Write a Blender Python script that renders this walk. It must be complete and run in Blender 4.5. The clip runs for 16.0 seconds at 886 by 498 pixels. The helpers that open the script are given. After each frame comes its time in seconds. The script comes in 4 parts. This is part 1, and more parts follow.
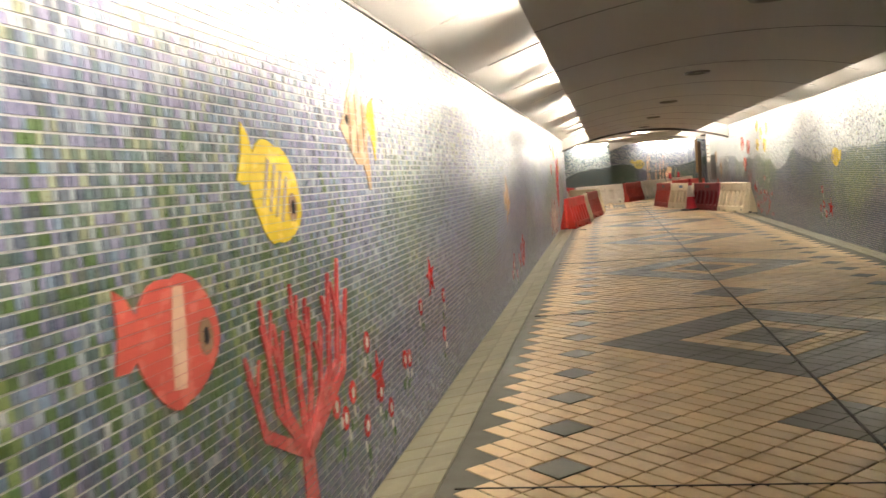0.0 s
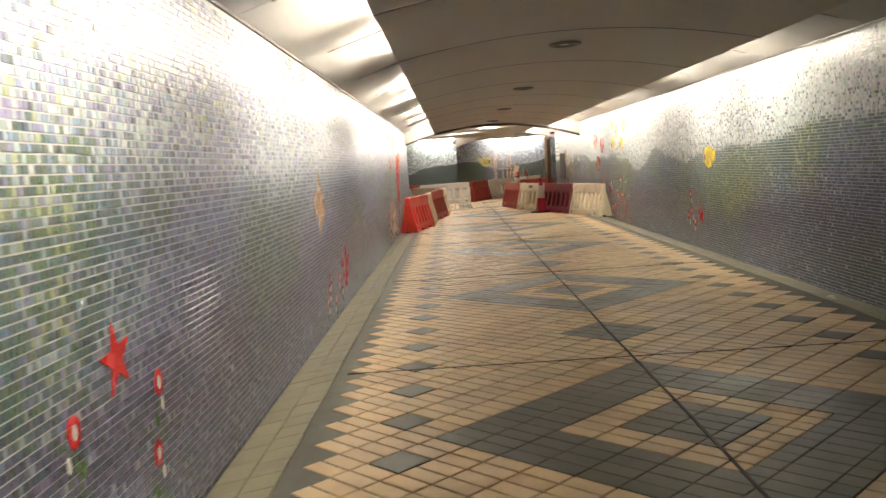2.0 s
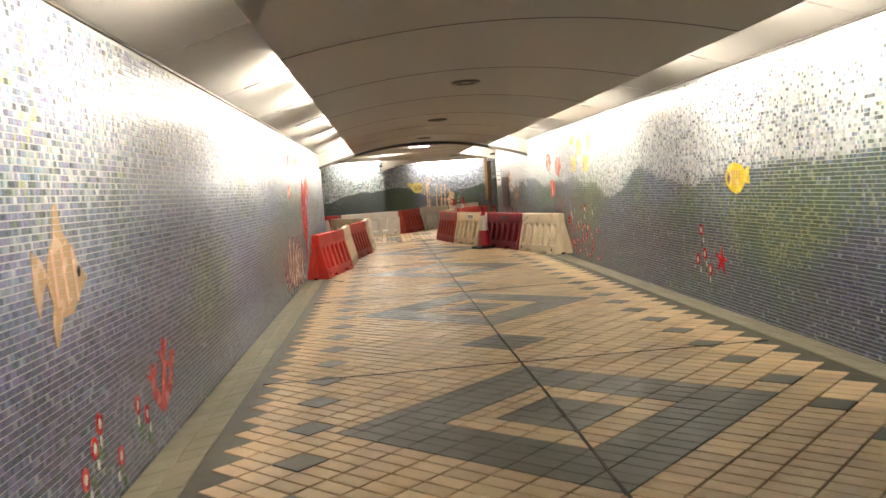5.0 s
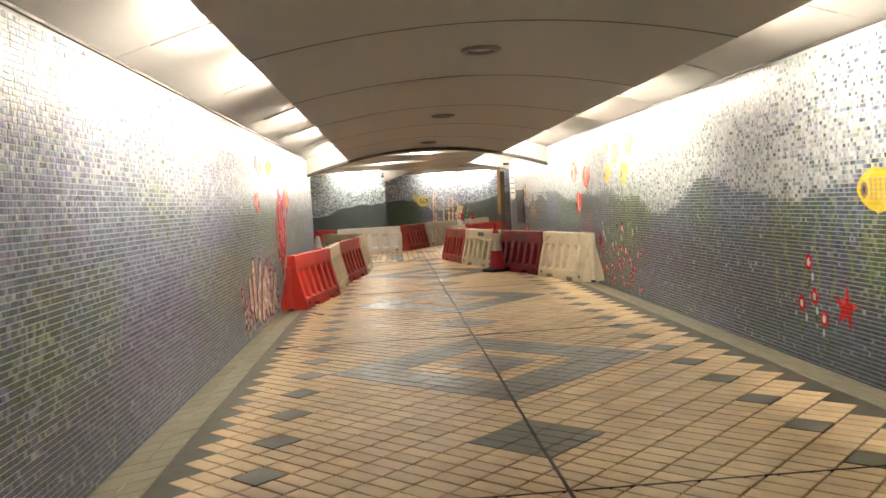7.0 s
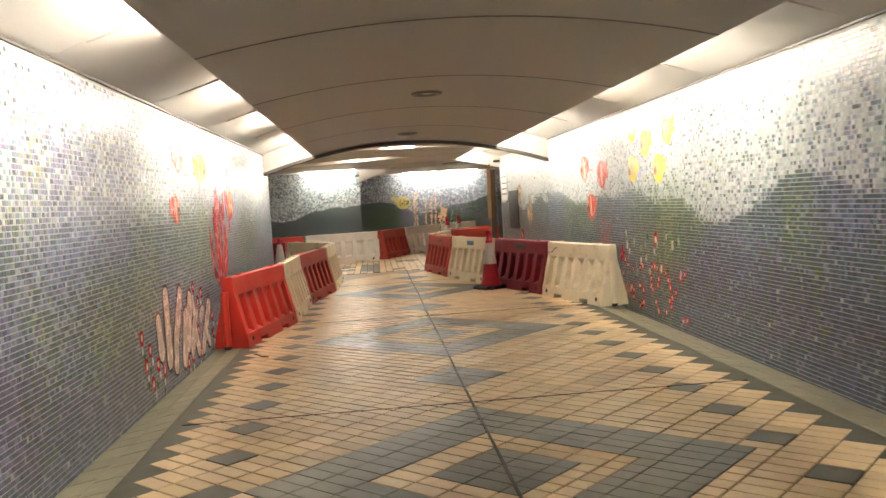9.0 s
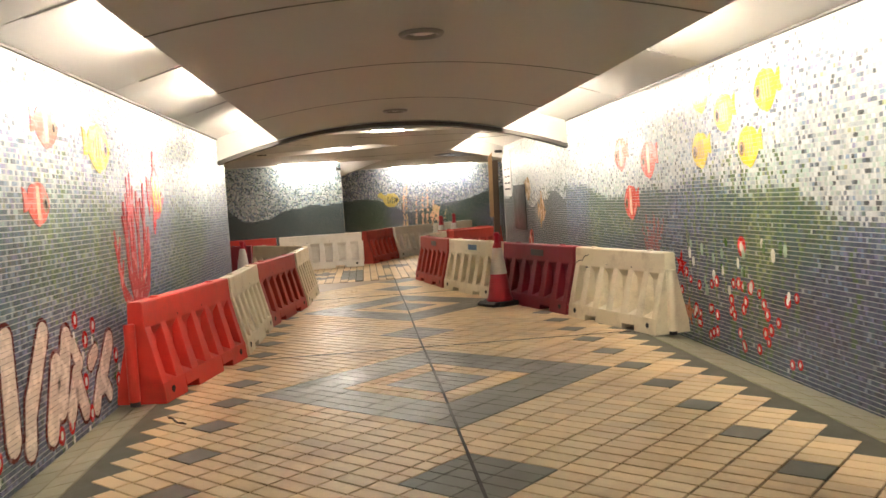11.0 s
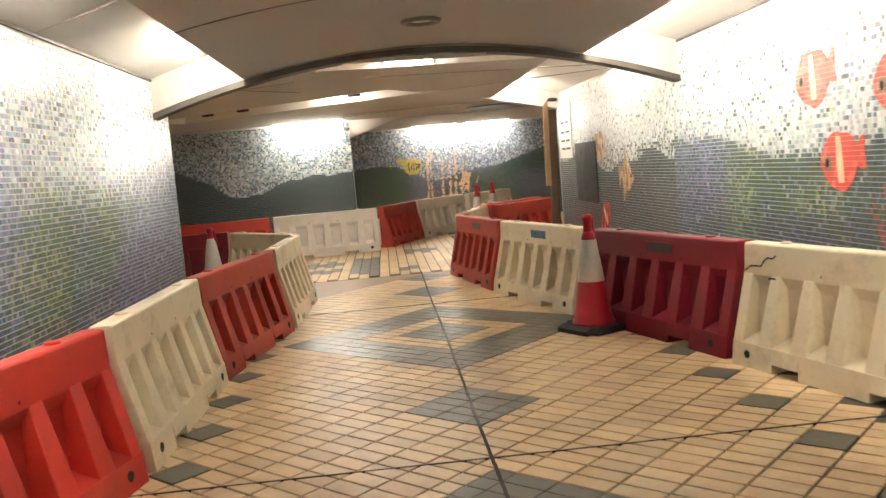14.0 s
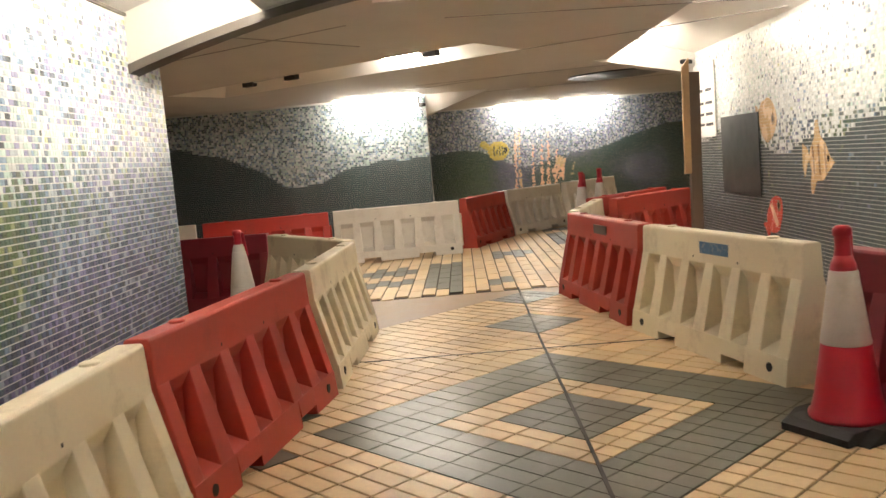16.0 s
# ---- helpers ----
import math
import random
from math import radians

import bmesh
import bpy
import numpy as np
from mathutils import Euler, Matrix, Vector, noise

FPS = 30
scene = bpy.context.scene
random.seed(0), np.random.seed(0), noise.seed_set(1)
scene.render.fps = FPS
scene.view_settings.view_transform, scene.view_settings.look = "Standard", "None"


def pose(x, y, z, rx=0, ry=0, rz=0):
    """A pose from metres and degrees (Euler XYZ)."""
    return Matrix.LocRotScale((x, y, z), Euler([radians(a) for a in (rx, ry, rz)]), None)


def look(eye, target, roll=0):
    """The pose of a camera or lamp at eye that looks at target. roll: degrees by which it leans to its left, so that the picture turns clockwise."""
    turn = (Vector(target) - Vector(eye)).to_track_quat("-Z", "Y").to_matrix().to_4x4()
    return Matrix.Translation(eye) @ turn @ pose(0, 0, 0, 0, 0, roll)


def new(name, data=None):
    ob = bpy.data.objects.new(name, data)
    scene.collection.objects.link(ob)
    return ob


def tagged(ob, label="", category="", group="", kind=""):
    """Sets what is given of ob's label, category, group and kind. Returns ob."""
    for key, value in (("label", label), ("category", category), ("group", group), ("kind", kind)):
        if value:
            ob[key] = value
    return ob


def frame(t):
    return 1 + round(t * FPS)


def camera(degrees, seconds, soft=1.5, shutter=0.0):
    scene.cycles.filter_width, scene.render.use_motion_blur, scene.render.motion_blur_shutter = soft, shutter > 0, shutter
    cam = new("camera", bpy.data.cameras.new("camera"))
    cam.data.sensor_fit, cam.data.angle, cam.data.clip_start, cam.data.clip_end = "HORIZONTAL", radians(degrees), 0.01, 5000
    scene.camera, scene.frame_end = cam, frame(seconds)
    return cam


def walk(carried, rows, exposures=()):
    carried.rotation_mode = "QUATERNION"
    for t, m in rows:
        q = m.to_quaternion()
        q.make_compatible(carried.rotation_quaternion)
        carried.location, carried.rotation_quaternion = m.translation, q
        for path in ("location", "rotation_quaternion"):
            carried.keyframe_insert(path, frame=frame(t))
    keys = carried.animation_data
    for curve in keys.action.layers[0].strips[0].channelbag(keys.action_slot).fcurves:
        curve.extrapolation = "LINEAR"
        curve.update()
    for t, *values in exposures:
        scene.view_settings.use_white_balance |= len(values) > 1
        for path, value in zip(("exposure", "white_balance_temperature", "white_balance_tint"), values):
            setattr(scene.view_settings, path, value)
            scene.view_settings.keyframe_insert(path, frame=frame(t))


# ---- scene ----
cam = camera(56.0, 16.0, soft=1.5, shutter=0.3)
PATH = [
    (0, (-0.024, -1.249, 1.533), (-0.416, 0.706, 1.373), -5.0),
    (0.5, (-0.02, -0.527, 1.515), (-0.291, 1.446, 1.331), -4.5),
    (1, (-0.041, 0.165, 1.506), (-0.242, 2.145, 1.303), -3.4),
    (1.5, (0.005, 0.862, 1.494), (-0.111, 2.847, 1.279), -3.9),
    (2, (0.006, 1.561, 1.506), (-0.026, 3.551, 1.308), -3.8),
    (2.5, (0.061, 2.244, 1.494), (0.131, 4.235, 1.314), -4.0),
    (3, (0.076, 2.983, 1.475), (0.175, 4.972, 1.291), -3.4),
    (3.5, (0.123, 3.643, 1.47), (0.236, 5.63, 1.269), -4.1),
    (4, (0.164, 4.386, 1.467), (0.252, 6.374, 1.265), -3.8),
    (4.5, (0.2, 5.081, 1.478), (0.317, 7.068, 1.293), -4.9),
    (4.7, (0.211, 5.377, 1.505), (0.343, 7.366, 1.34), -4.4),
    (7, (0.479, 8.633, 1.47), (0.593, 10.627, 1.357), -3.4),
    (7.5, (0.486, 9.308, 1.529), (0.604, 11.301, 1.406), -3.7),
    (8, (0.533, 10.042, 1.512), (0.689, 12.034, 1.413), -3.6),
    (8.5, (0.595, 10.744, 1.545), (0.781, 12.732, 1.439), -3.9),
    (9, (0.632, 11.47, 1.516), (0.79, 13.461, 1.402), -3.5),
    (9.2, (0.651, 11.739, 1.493), (0.782, 13.731, 1.371), -3.2),
    (11.3, (0.771, 14.76, 1.461), (0.963, 16.748, 1.343), -3.7),
    (11.5, (0.777, 15.05, 1.468), (0.97, 17.036, 1.341), -3.9),
    (12, (0.821, 15.7, 1.461), (1.005, 17.686, 1.317), -4.4),
    (12.5, (0.825, 16.446, 1.466), (0.974, 18.434, 1.302), -3.9),
    (13, (0.851, 17.14, 1.471), (1.003, 19.127, 1.304), -3.9),
    (13.5, (0.845, 17.88, 1.484), (0.999, 19.866, 1.303), -4.5),
    (14, (0.845, 18.521, 1.481), (0.973, 20.507, 1.285), -4.8),
    (14.5, (0.828, 19.329, 1.464), (0.887, 21.322, 1.301), -3.4),
    (15, (0.824, 20.031, 1.437), (0.843, 22.024, 1.27), -4.0),
    (15.5, (0.768, 20.804, 1.46), (0.743, 22.795, 1.267), -4.1),
    (16, (0.756, 21.476, 1.443), (0.698, 23.465, 1.232), -4.9),
]
walk(cam, [(t, look(eye, target, roll)) for t, eye, target, roll in PATH], exposures=[(0, 1.06), (2, 1.06), (4, 1.15), (7, 1.15), (9, 1.08), (12.5, 1.16), (16, 1.24)])

# ---- light ----
world = bpy.data.worlds.new("world")
scene.world = world
world.use_nodes = True
world.node_tree.nodes["Background"].inputs["Color"].default_value = (0.5, 0.5, 0.55, 1)
world.node_tree.nodes["Background"].inputs["Strength"].default_value = 0.02

TUBE_POWER = 126.0
TUBES_LEFT = (0.2, 2.85, 4.3, 7.75, 10.0, 14.3, 16.4, 20.1, 22.7, 25.95)
TUBES_RIGHT = (11.8, 14.35, 18.55, 20.8, 24.3, 26.1)

# ---- plan (metres) ----
XL, XR, XC = -1.33, 3.94, 1.27          # walls and centre line of the passage
Y0, YA, YLE, YRE = -5.0, 26.94, 27.5, 33.0   # back end, end arch, ends of left and right wall
K = 0.1712                              # diagonal of one tile width
W = K / math.sqrt(2)                    # tile width; tiles are 2 W long
PITCH = 29 * K                          # diamonds repeat
YB = 16.02                              # centre of one large diamond
TOOTH = 2.14                            # half width of the diagonal field
GUTTER = 2.225                          # centre line to the gutters along the walls
YF = 30.35                              # end of the diagonal field
ZC, ZE, ZT = 2.69, 2.50, 2.56           # vault crown, vault edge, top of wall
XV0, XV1 = -0.43, 2.97                  # edges of the vault


# ---- building helpers ----
def mesh_from(name, verts, faces, mats=()):
    me = bpy.data.meshes.new(name)
    me.from_pydata(verts, [], faces)
    for m in mats:
        me.materials.append(m)
    return me


def link(name, bm, mat, parent=None, label="", smooth=False, bevel=0.0):
    if bevel:
        bmesh.ops.bevel(bm, geom=[e for e in bm.edges if e.is_manifold and e.calc_face_angle(0) > 0.5], offset=bevel, segments=2, profile=0.6, affect="EDGES", clamp_overlap=True)
    me = bpy.data.meshes.new(name)
    bm.normal_update()
    bm.to_mesh(me)
    bm.free()
    me.materials.append(mat)
    if smooth:
        for p in me.polygons:
            p.use_smooth = True
    ob = new(name, me)
    if parent:
        ob.parent = parent
    if label:
        tagged(ob, label)
    return ob


def part(name, bm, mat, parent, label="", smooth=False, bevel=0.0):
    return link(name, bm, mat, parent, label, smooth, bevel)


def empty(name, label, category, group="", kind=""):
    return tagged(new(name), label, category, group, kind)


def box(bm, x0, x1, y0, y1, z0, z1):
    m = Matrix.LocRotScale(((x0 + x1) / 2, (y0 + y1) / 2, (z0 + z1) / 2), None, (x1 - x0, y1 - y0, z1 - z0))
    return bmesh.ops.create_cube(bm, size=1.0, matrix=m)["verts"]


def box_bm(*a):
    bm = bmesh.new()
    box(bm, *a)
    return bm


def prism(bm, outline, y0, y1, axis="y"):
    """Outline of (a, z) points pushed along an axis from y0 to y1."""
    def at(a, z, y):
        return (a, y, z) if axis == "y" else (y, a, z)
    v0 = [bm.verts.new(at(a, z, y0)) for a, z in outline]
    v1 = [bm.verts.new(at(a, z, y1)) for a, z in outline]
    n = len(outline)
    bm.faces.new(v0)
    bm.faces.new(v1[::-1])
    for i in range(n):
        bm.faces.new((v0[i], v1[i], v1[(i + 1) % n], v0[(i + 1) % n]))
    bmesh.ops.recalc_face_normals(bm, faces=bm.faces[:])
    return bm


def lathe(bm, profile, n=24, m=None):
    """Profile of (r, z) points turned about z."""
    rings = []
    for r, z in profile:
        rings.append([bm.verts.new((m or Matrix()) @ Vector((r * math.cos(2 * math.pi * i / n), r * math.sin(2 * math.pi * i / n), z))) for i in range(n)])
    for a, b in zip(rings, rings[1:]):
        for i in range(n):
            bm.faces.new((a[i], a[(i + 1) % n], b[(i + 1) % n], b[i]))
    bm.faces.new(rings[0][::-1])
    bm.faces.new(rings[-1])
    return bm


def tube_between(bm, a, b, r, n=10):
    a, b = Vector(a), Vector(b)
    m = Matrix.Translation(a) @ (b - a).to_track_quat("Z", "Y").to_matrix().to_4x4()
    return lathe(bm, [(r, 0), (r, (b - a).length)], n, m)


# ---- materials ----
def material(name, color, rough=0.6, metal=0.0, vary=0.12, scale=6.0, bump=0.15, fine=60.0, dirt=None, dirt_amount=0.0, dirt_scale=3.0, spec=0.5, random_tint=0.0, coat=0.0):
    m = bpy.data.materials.new(name)
    m.use_nodes = True
    nt = m.node_tree
    b = nt.nodes["Principled BSDF"]
    tc = nt.nodes.new("ShaderNodeNewGeometry")
    big = nt.nodes.new("ShaderNodeTexNoise")
    big.inputs["Scale"].default_value, big.inputs["Detail"].default_value = scale, 6
    small = nt.nodes.new("ShaderNodeTexNoise")
    small.inputs["Scale"].default_value, small.inputs["Detail"].default_value = fine, 4
    for n in (big, small):
        nt.links.new(tc.outputs["Position"], n.inputs["Vector"])
    hsv = nt.nodes.new("ShaderNodeHueSaturation")
    hsv.inputs["Color"].default_value = (*color, 1)
    mul = nt.nodes.new("ShaderNodeMath")
    mul.operation = "MULTIPLY_ADD"
    mul.inputs[1].default_value, mul.inputs[2].default_value = 2 * vary, 1 - vary
    nt.links.new(big.outputs["Fac"], mul.inputs[0])
    add = nt.nodes.new("ShaderNodeMath")
    add.operation = "MULTIPLY_ADD"
    add.inputs[1].default_value = vary
    nt.links.new(small.outputs["Fac"], add.inputs[0])
    nt.links.new(mul.outputs[0], add.inputs[2])
    last = add.outputs[0]
    if random_tint:
        info = nt.nodes.new("ShaderNodeObjectInfo")
        geo = nt.nodes.new("ShaderNodeMath")
        geo.operation = "ADD"
        nt.links.new(info.outputs["Random"], geo.inputs[0])
        nt.links.new(tc.outputs["Random Per Island"], geo.inputs[1])
        fr = nt.nodes.new("ShaderNodeMath")
        fr.operation = "FRACT"
        nt.links.new(geo.outputs[0], fr.inputs[0])
        r2 = nt.nodes.new("ShaderNodeMath")
        r2.operation = "MULTIPLY_ADD"
        r2.inputs[1].default_value, r2.inputs[2].default_value = random_tint, -random_tint / 2
        nt.links.new(fr.outputs[0], r2.inputs[0])
        s = nt.nodes.new("ShaderNodeMath")
        nt.links.new(last, s.inputs[0])
        nt.links.new(r2.outputs[0], s.inputs[1])
        last = s.outputs[0]
    nt.links.new(last, hsv.inputs["Value"])
    col = hsv.outputs["Color"]
    if dirt:
        dn = nt.nodes.new("ShaderNodeTexNoise")
        dn.inputs["Scale"].default_value, dn.inputs["Detail"].default_value, dn.inputs["Roughness"].default_value = dirt_scale, 8, 0.7
        nt.links.new(tc.outputs["Position"], dn.inputs["Vector"])
        ramp = nt.nodes.new("ShaderNodeMapRange")
        ramp.inputs["From Min"].default_value, ramp.inputs["From Max"].default_value = 0.5, 0.75
        ramp.inputs["To Max"].default_value = dirt_amount
        nt.links.new(dn.outputs["Fac"], ramp.inputs["Value"])
        mix = nt.nodes.new("ShaderNodeMix")
        mix.data_type = "RGBA"
        nt.links.new(ramp.outputs[0], mix.inputs["Factor"])
        nt.links.new(col, mix.inputs["A"])
        mix.inputs["B"].default_value = (*dirt, 1)
        col = mix.outputs["Result"]
    nt.links.new(col, b.inputs["Base Color"])
    rr = nt.nodes.new("ShaderNodeMath")
    rr.operation = "MULTIPLY_ADD"
    rr.inputs[1].default_value, rr.inputs[2].default_value = 0.3, rough - 0.15
    nt.links.new(big.outputs["Fac"], rr.inputs[0])
    nt.links.new(rr.outputs[0], b.inputs["Roughness"])
    b.inputs["Metallic"].default_value = metal
    b.inputs["Specular IOR Level"].default_value = spec
    b.inputs["Coat Weight"].default_value = coat
    if bump:
        bp = nt.nodes.new("ShaderNodeBump")
        bp.inputs["Strength"].default_value, bp.inputs["Distance"].default_value = bump, 0.004
        nt.links.new(small.outputs["Fac"], bp.inputs["Height"])
        nt.links.new(bp.outputs[0], b.inputs["Normal"])
    return m


def glow(name, color, strength):
    m = bpy.data.materials.new(name)
    m.use_nodes = True
    b = m.node_tree.nodes["Principled BSDF"]
    b.inputs["Base Color"].default_value = (0.9, 0.9, 0.9, 1)
    b.inputs["Emission Color"].default_value = (*color, 1)
    b.inputs["Emission Strength"].default_value = strength
    return m


def mosaic_material(name, from_object):
    m = bpy.data.materials.new(name)
    m.use_nodes = True
    nt = m.node_tree
    b = nt.nodes["Principled BSDF"]
    if from_object:
        src = nt.nodes.new("ShaderNodeObjectInfo")
    else:
        src = nt.nodes.new("ShaderNodeAttribute")
        src.attribute_name = "tile"
    pos = nt.nodes.new("ShaderNodeNewGeometry")
    n = nt.nodes.new("ShaderNodeTexNoise")
    n.inputs["Scale"].default_value = 90
    nt.links.new(pos.outputs["Position"], n.inputs["Vector"])
    hsv = nt.nodes.new("ShaderNodeHueSaturation")
    v = nt.nodes.new("ShaderNodeMath")
    v.operation = "MULTIPLY_ADD"
    v.inputs[1].default_value, v.inputs[2].default_value = 0.3, 0.85
    nt.links.new(n.outputs["Fac"], v.inputs[0])
    nt.links.new(v.outputs[0], hsv.inputs["Value"])
    nt.links.new(src.outputs["Color"], hsv.inputs["Color"])
    nt.links.new(hsv.outputs["Color"], b.inputs["Base Color"])
    r = nt.nodes.new("ShaderNodeMath")
    r.operation = "MULTIPLY_ADD"
    r.inputs[1].default_value, r.inputs[2].default_value = 0.2, 0.2
    nt.links.new(n.outputs["Fac"], r.inputs[0])
    nt.links.new(r.outputs[0], b.inputs["Roughness"])
    bp = nt.nodes.new("ShaderNodeBump")
    bp.inputs["Strength"].default_value, bp.inputs["Distance"].default_value = 0.25, 0.003
    nt.links.new(n.outputs["Fac"], bp.inputs["Height"])
    nt.links.new(bp.outputs[0], b.inputs["Normal"])
    return m


M_MOSAIC = mosaic_material("glazed_mosaic", False)
M_TESSERA = mosaic_material("glazed_tessera", True)
M_GROUT = material("pale_grout", (0.58, 0.58, 0.56), 0.85, vary=0.15, scale=2.0)
M_FLOORGROUT = material("brown_grout", (0.040, 0.021, 0.011), 0.9, vary=0.3, scale=3)
M_LIGHT = material("cream_tile", (0.71, 0.53, 0.305), 0.42, vary=0.13, scale=1.7, fine=45, dirt=(0.36, 0.20, 0.115), dirt_amount=0.7, dirt_scale=0.9, random_tint=0.22, bump=0.1)
M_DARK = material("slate_tile", (0.094, 0.092, 0.066), 0.38, vary=0.15, scale=2.0, fine=50, dirt=(0.2, 0.17, 0.13), dirt_amount=0.35, random_tint=0.25, bump=0.1)
# green marble like the kerb, its colour darkened to stand for shade
M_TRI = material("shaded_green_marble", (0.055, 0.052, 0.034), 0.5, vary=0.2, random_tint=0.2)
M_KERB = material("green_marble", (0.215, 0.20, 0.13), 0.36, vary=0.3, scale=4, dirt=(0.36, 0.33, 0.25), dirt_amount=0.75, dirt_scale=5, random_tint=0.3)
M_KERBGROUT = material("cream_joint", (0.50, 0.47, 0.38), 0.8)
M_JOINT = material("black_sealant", (0.03, 0.025, 0.02), 0.8, vary=0.3)
M_VAULT = material("grey_panel", (0.42, 0.39, 0.36), 0.6, vary=0.06, scale=0.8, fine=30, bump=0.03)
M_COVE = material("white_panel", (0.54, 0.515, 0.48), 0.5, vary=0.05, scale=1.0, bump=0.02)
M_TROUGH = material("trough_enamel", (0.80, 0.77, 0.72), 0.5, vary=0.05, scale=1.0, bump=0.02)
M_BAND = material("brown_tile", (0.36, 0.245, 0.15), 0.45, vary=0.2, random_tint=0.25)
M_RIB = material("bronze_edge", (0.075, 0.065, 0.055), 0.5, vary=0.1)
M_CEIL2 = material("stained_white_ceiling", (0.56, 0.53, 0.50), 0.7, vary=0.08, scale=0.7, dirt=(0.40, 0.37, 0.34), dirt_amount=0.35, dirt_scale=0.8)
M_CONC = material("grey_render", (0.4, 0.4, 0.38), 0.8)
M_ORANGE = material("orange_plastic", (0.53, 0.033, 0.022), 0.42, vary=0.12, scale=3, dirt=(0.28, 0.04, 0.02), dirt_amount=0.5, dirt_scale=4, bump=0.06)
M_BRICKRED = material("faded_red_plastic", (0.37, 0.041, 0.026), 0.48, vary=0.14, scale=3, dirt=(0.2, 0.03, 0.02), dirt_amount=0.5, dirt_scale=4, bump=0.06)
M_MAROON = material("crimson_plastic", (0.18, 0.006, 0.018), 0.45, vary=0.15, scale=3, dirt=(0.13, 0.015, 0.02), dirt_amount=0.5, dirt_scale=4, bump=0.06)
M_CREAM = material("dirty_white_plastic", (0.74, 0.66, 0.49), 0.48, vary=0.1, scale=3, dirt=(0.30, 0.23, 0.14), dirt_amount=0.6, dirt_scale=3.0, bump=0.06)
M_WHITE = material("white_plastic", (0.8, 0.76, 0.70), 0.45, vary=0.08, scale=3, dirt=(0.4, 0.33, 0.25), dirt_amount=0.35, dirt_scale=4, bump=0.05)
M_HOLE = material("black_rubber", (0.018, 0.018, 0.018), 0.7, vary=0.2)
M_CONE = material("red_cone_plastic", (0.37, 0.006, 0.024), 0.4, vary=0.12, dirt=(0.2, 0.01, 0.01), dirt_amount=0.4, dirt_scale=7)
M_SLEEVE = material("reflective_sleeve", (0.55, 0.52, 0.49), 0.35, vary=0.12, fine=120, dirt=(0.4, 0.35, 0.3), dirt_amount=0.5, dirt_scale=9)
M_LAMP = material("grey_lamp_rim", (0.17, 0.155, 0.14), 0.4, metal=0.3, vary=0.08)
M_LENS = material("dull_lamp_glass", (0.62, 0.58, 0.52), 0.3, vary=0.05)
M_TIMBER = material("raw_timber", (0.30, 0.18, 0.085), 0.6, vary=0.3, scale=8)
M_BROWN = material("brown_board", (0.07, 0.04, 0.022), 0.6, vary=0.25, scale=6)
M_SIGN = material("white_sign", (0.78, 0.77, 0.74), 0.4, vary=0.05)
M_INK = material("dark_print", (0.06, 0.06, 0.07), 0.6, vary=0.1)
M_SMOKE = material("dark_grey_panel", (0.032, 0.036, 0.036), 0.35, vary=0.2)
M_BLUE = material("blue_sticker", (0.06, 0.14, 0.26), 0.5, vary=0.25, dirt=(0.5, 0.48, 0.42), dirt_amount=0.8, dirt_scale=25)
M_METAL = material("black_metal", (0.04, 0.04, 0.04), 0.45, metal=0.6)
M_TUBE = glow("lit_tube", (1.0, 0.89, 0.74), TUBE_POWER)
M_TUBE_HOT = glow("bright_tube", (1.0, 0.91, 0.78), 2.4 * TUBE_POWER)
M_TUBE_OFF = material("unlit_tube", (0.7, 0.7, 0.68), 0.25, vary=0.03)
M_FITTING = material("white_enamel", (0.75, 0.73, 0.70), 0.4, vary=0.05)

M_GLAZE = {k: material("glaze_" + k, c, 0.26, vary=0.1, scale=9, fine=70, bump=0.08, random_tint=0.1) for k, c in (
    ("yellow", (0.82, 0.62, 0.06)), ("rose", (0.66, 0.13, 0.10)), ("red", (0.62, 0.03, 0.03)), ("peach", (0.86, 0.58, 0.42)), ("sand", (0.60, 0.42, 0.25)),
    ("coral", (0.60, 0.10, 0.10)), ("pale", (0.88, 0.70, 0.60)), ("brown", (0.30, 0.19, 0.12)), ("ink", (0.02, 0.02, 0.025)), ("white", (0.85, 0.84, 0.78)), ("leaf", (0.10, 0.19, 0.06)), ("lilac", (0.45, 0.38, 0.40)), ("rust", (0.45, 0.13, 0.04)), ("mint", (0.42, 0.55, 0.42)), ("maroon", (0.16, 0.035, 0.03)))}

# ---- structure ----
def structure(name, bm, mat, label, category, bevel=0.0):
    ob = link(name, bm, mat, bevel=bevel)
    return tagged(ob, label, category, kind="structure")


def two_boxes(z0, z1):
    bm = box_bm(XL - 0.35, XR + 0.35, Y0 - 0.3, 27.2, z0, z1)
    box(bm, -9.3, 9.3, 27.2, 41.3, z0, z1)
    return bm


def floor_slab(z0, z1):
    """Slab that leaves room for the sloping gutters beside the walls."""
    bm = box_bm(XC - GUTTER, XC + GUTTER, Y0 - 0.3, 27.2, z0, z1)
    box(bm, -9.3, XC + GUTTER, 27.2, YRE, z0, z1)
    box(bm, -9.3, 9.3, YRE, 41.3, z0, z1)
    return bm


floor = structure("floor", floor_slab(-0.2, -0.014), M_FLOORGROUT, "tiled subway floor with brown joints and dark diamonds", "floor")
wall_left = structure("wall_west", box_bm(XL - 0.35, XL - 0.0025, Y0, YLE, -0.2, 3.1), M_GROUT, "long underpass wall clad in an undersea glass mosaic", "wall")
wall_right = structure("wall_east", box_bm(XR + 0.0025, XR + 0.35, Y0, YRE, -0.2, 3.1), M_GROUT, "long underpass wall clad in an undersea glass mosaic", "wall")
structure("wall_south", box_bm(XL - 0.35, XR + 0.35, Y0 - 0.3, Y0, -0.1, 3.1), M_CONC, "plain grey rendered wall closing the passage", "wall")
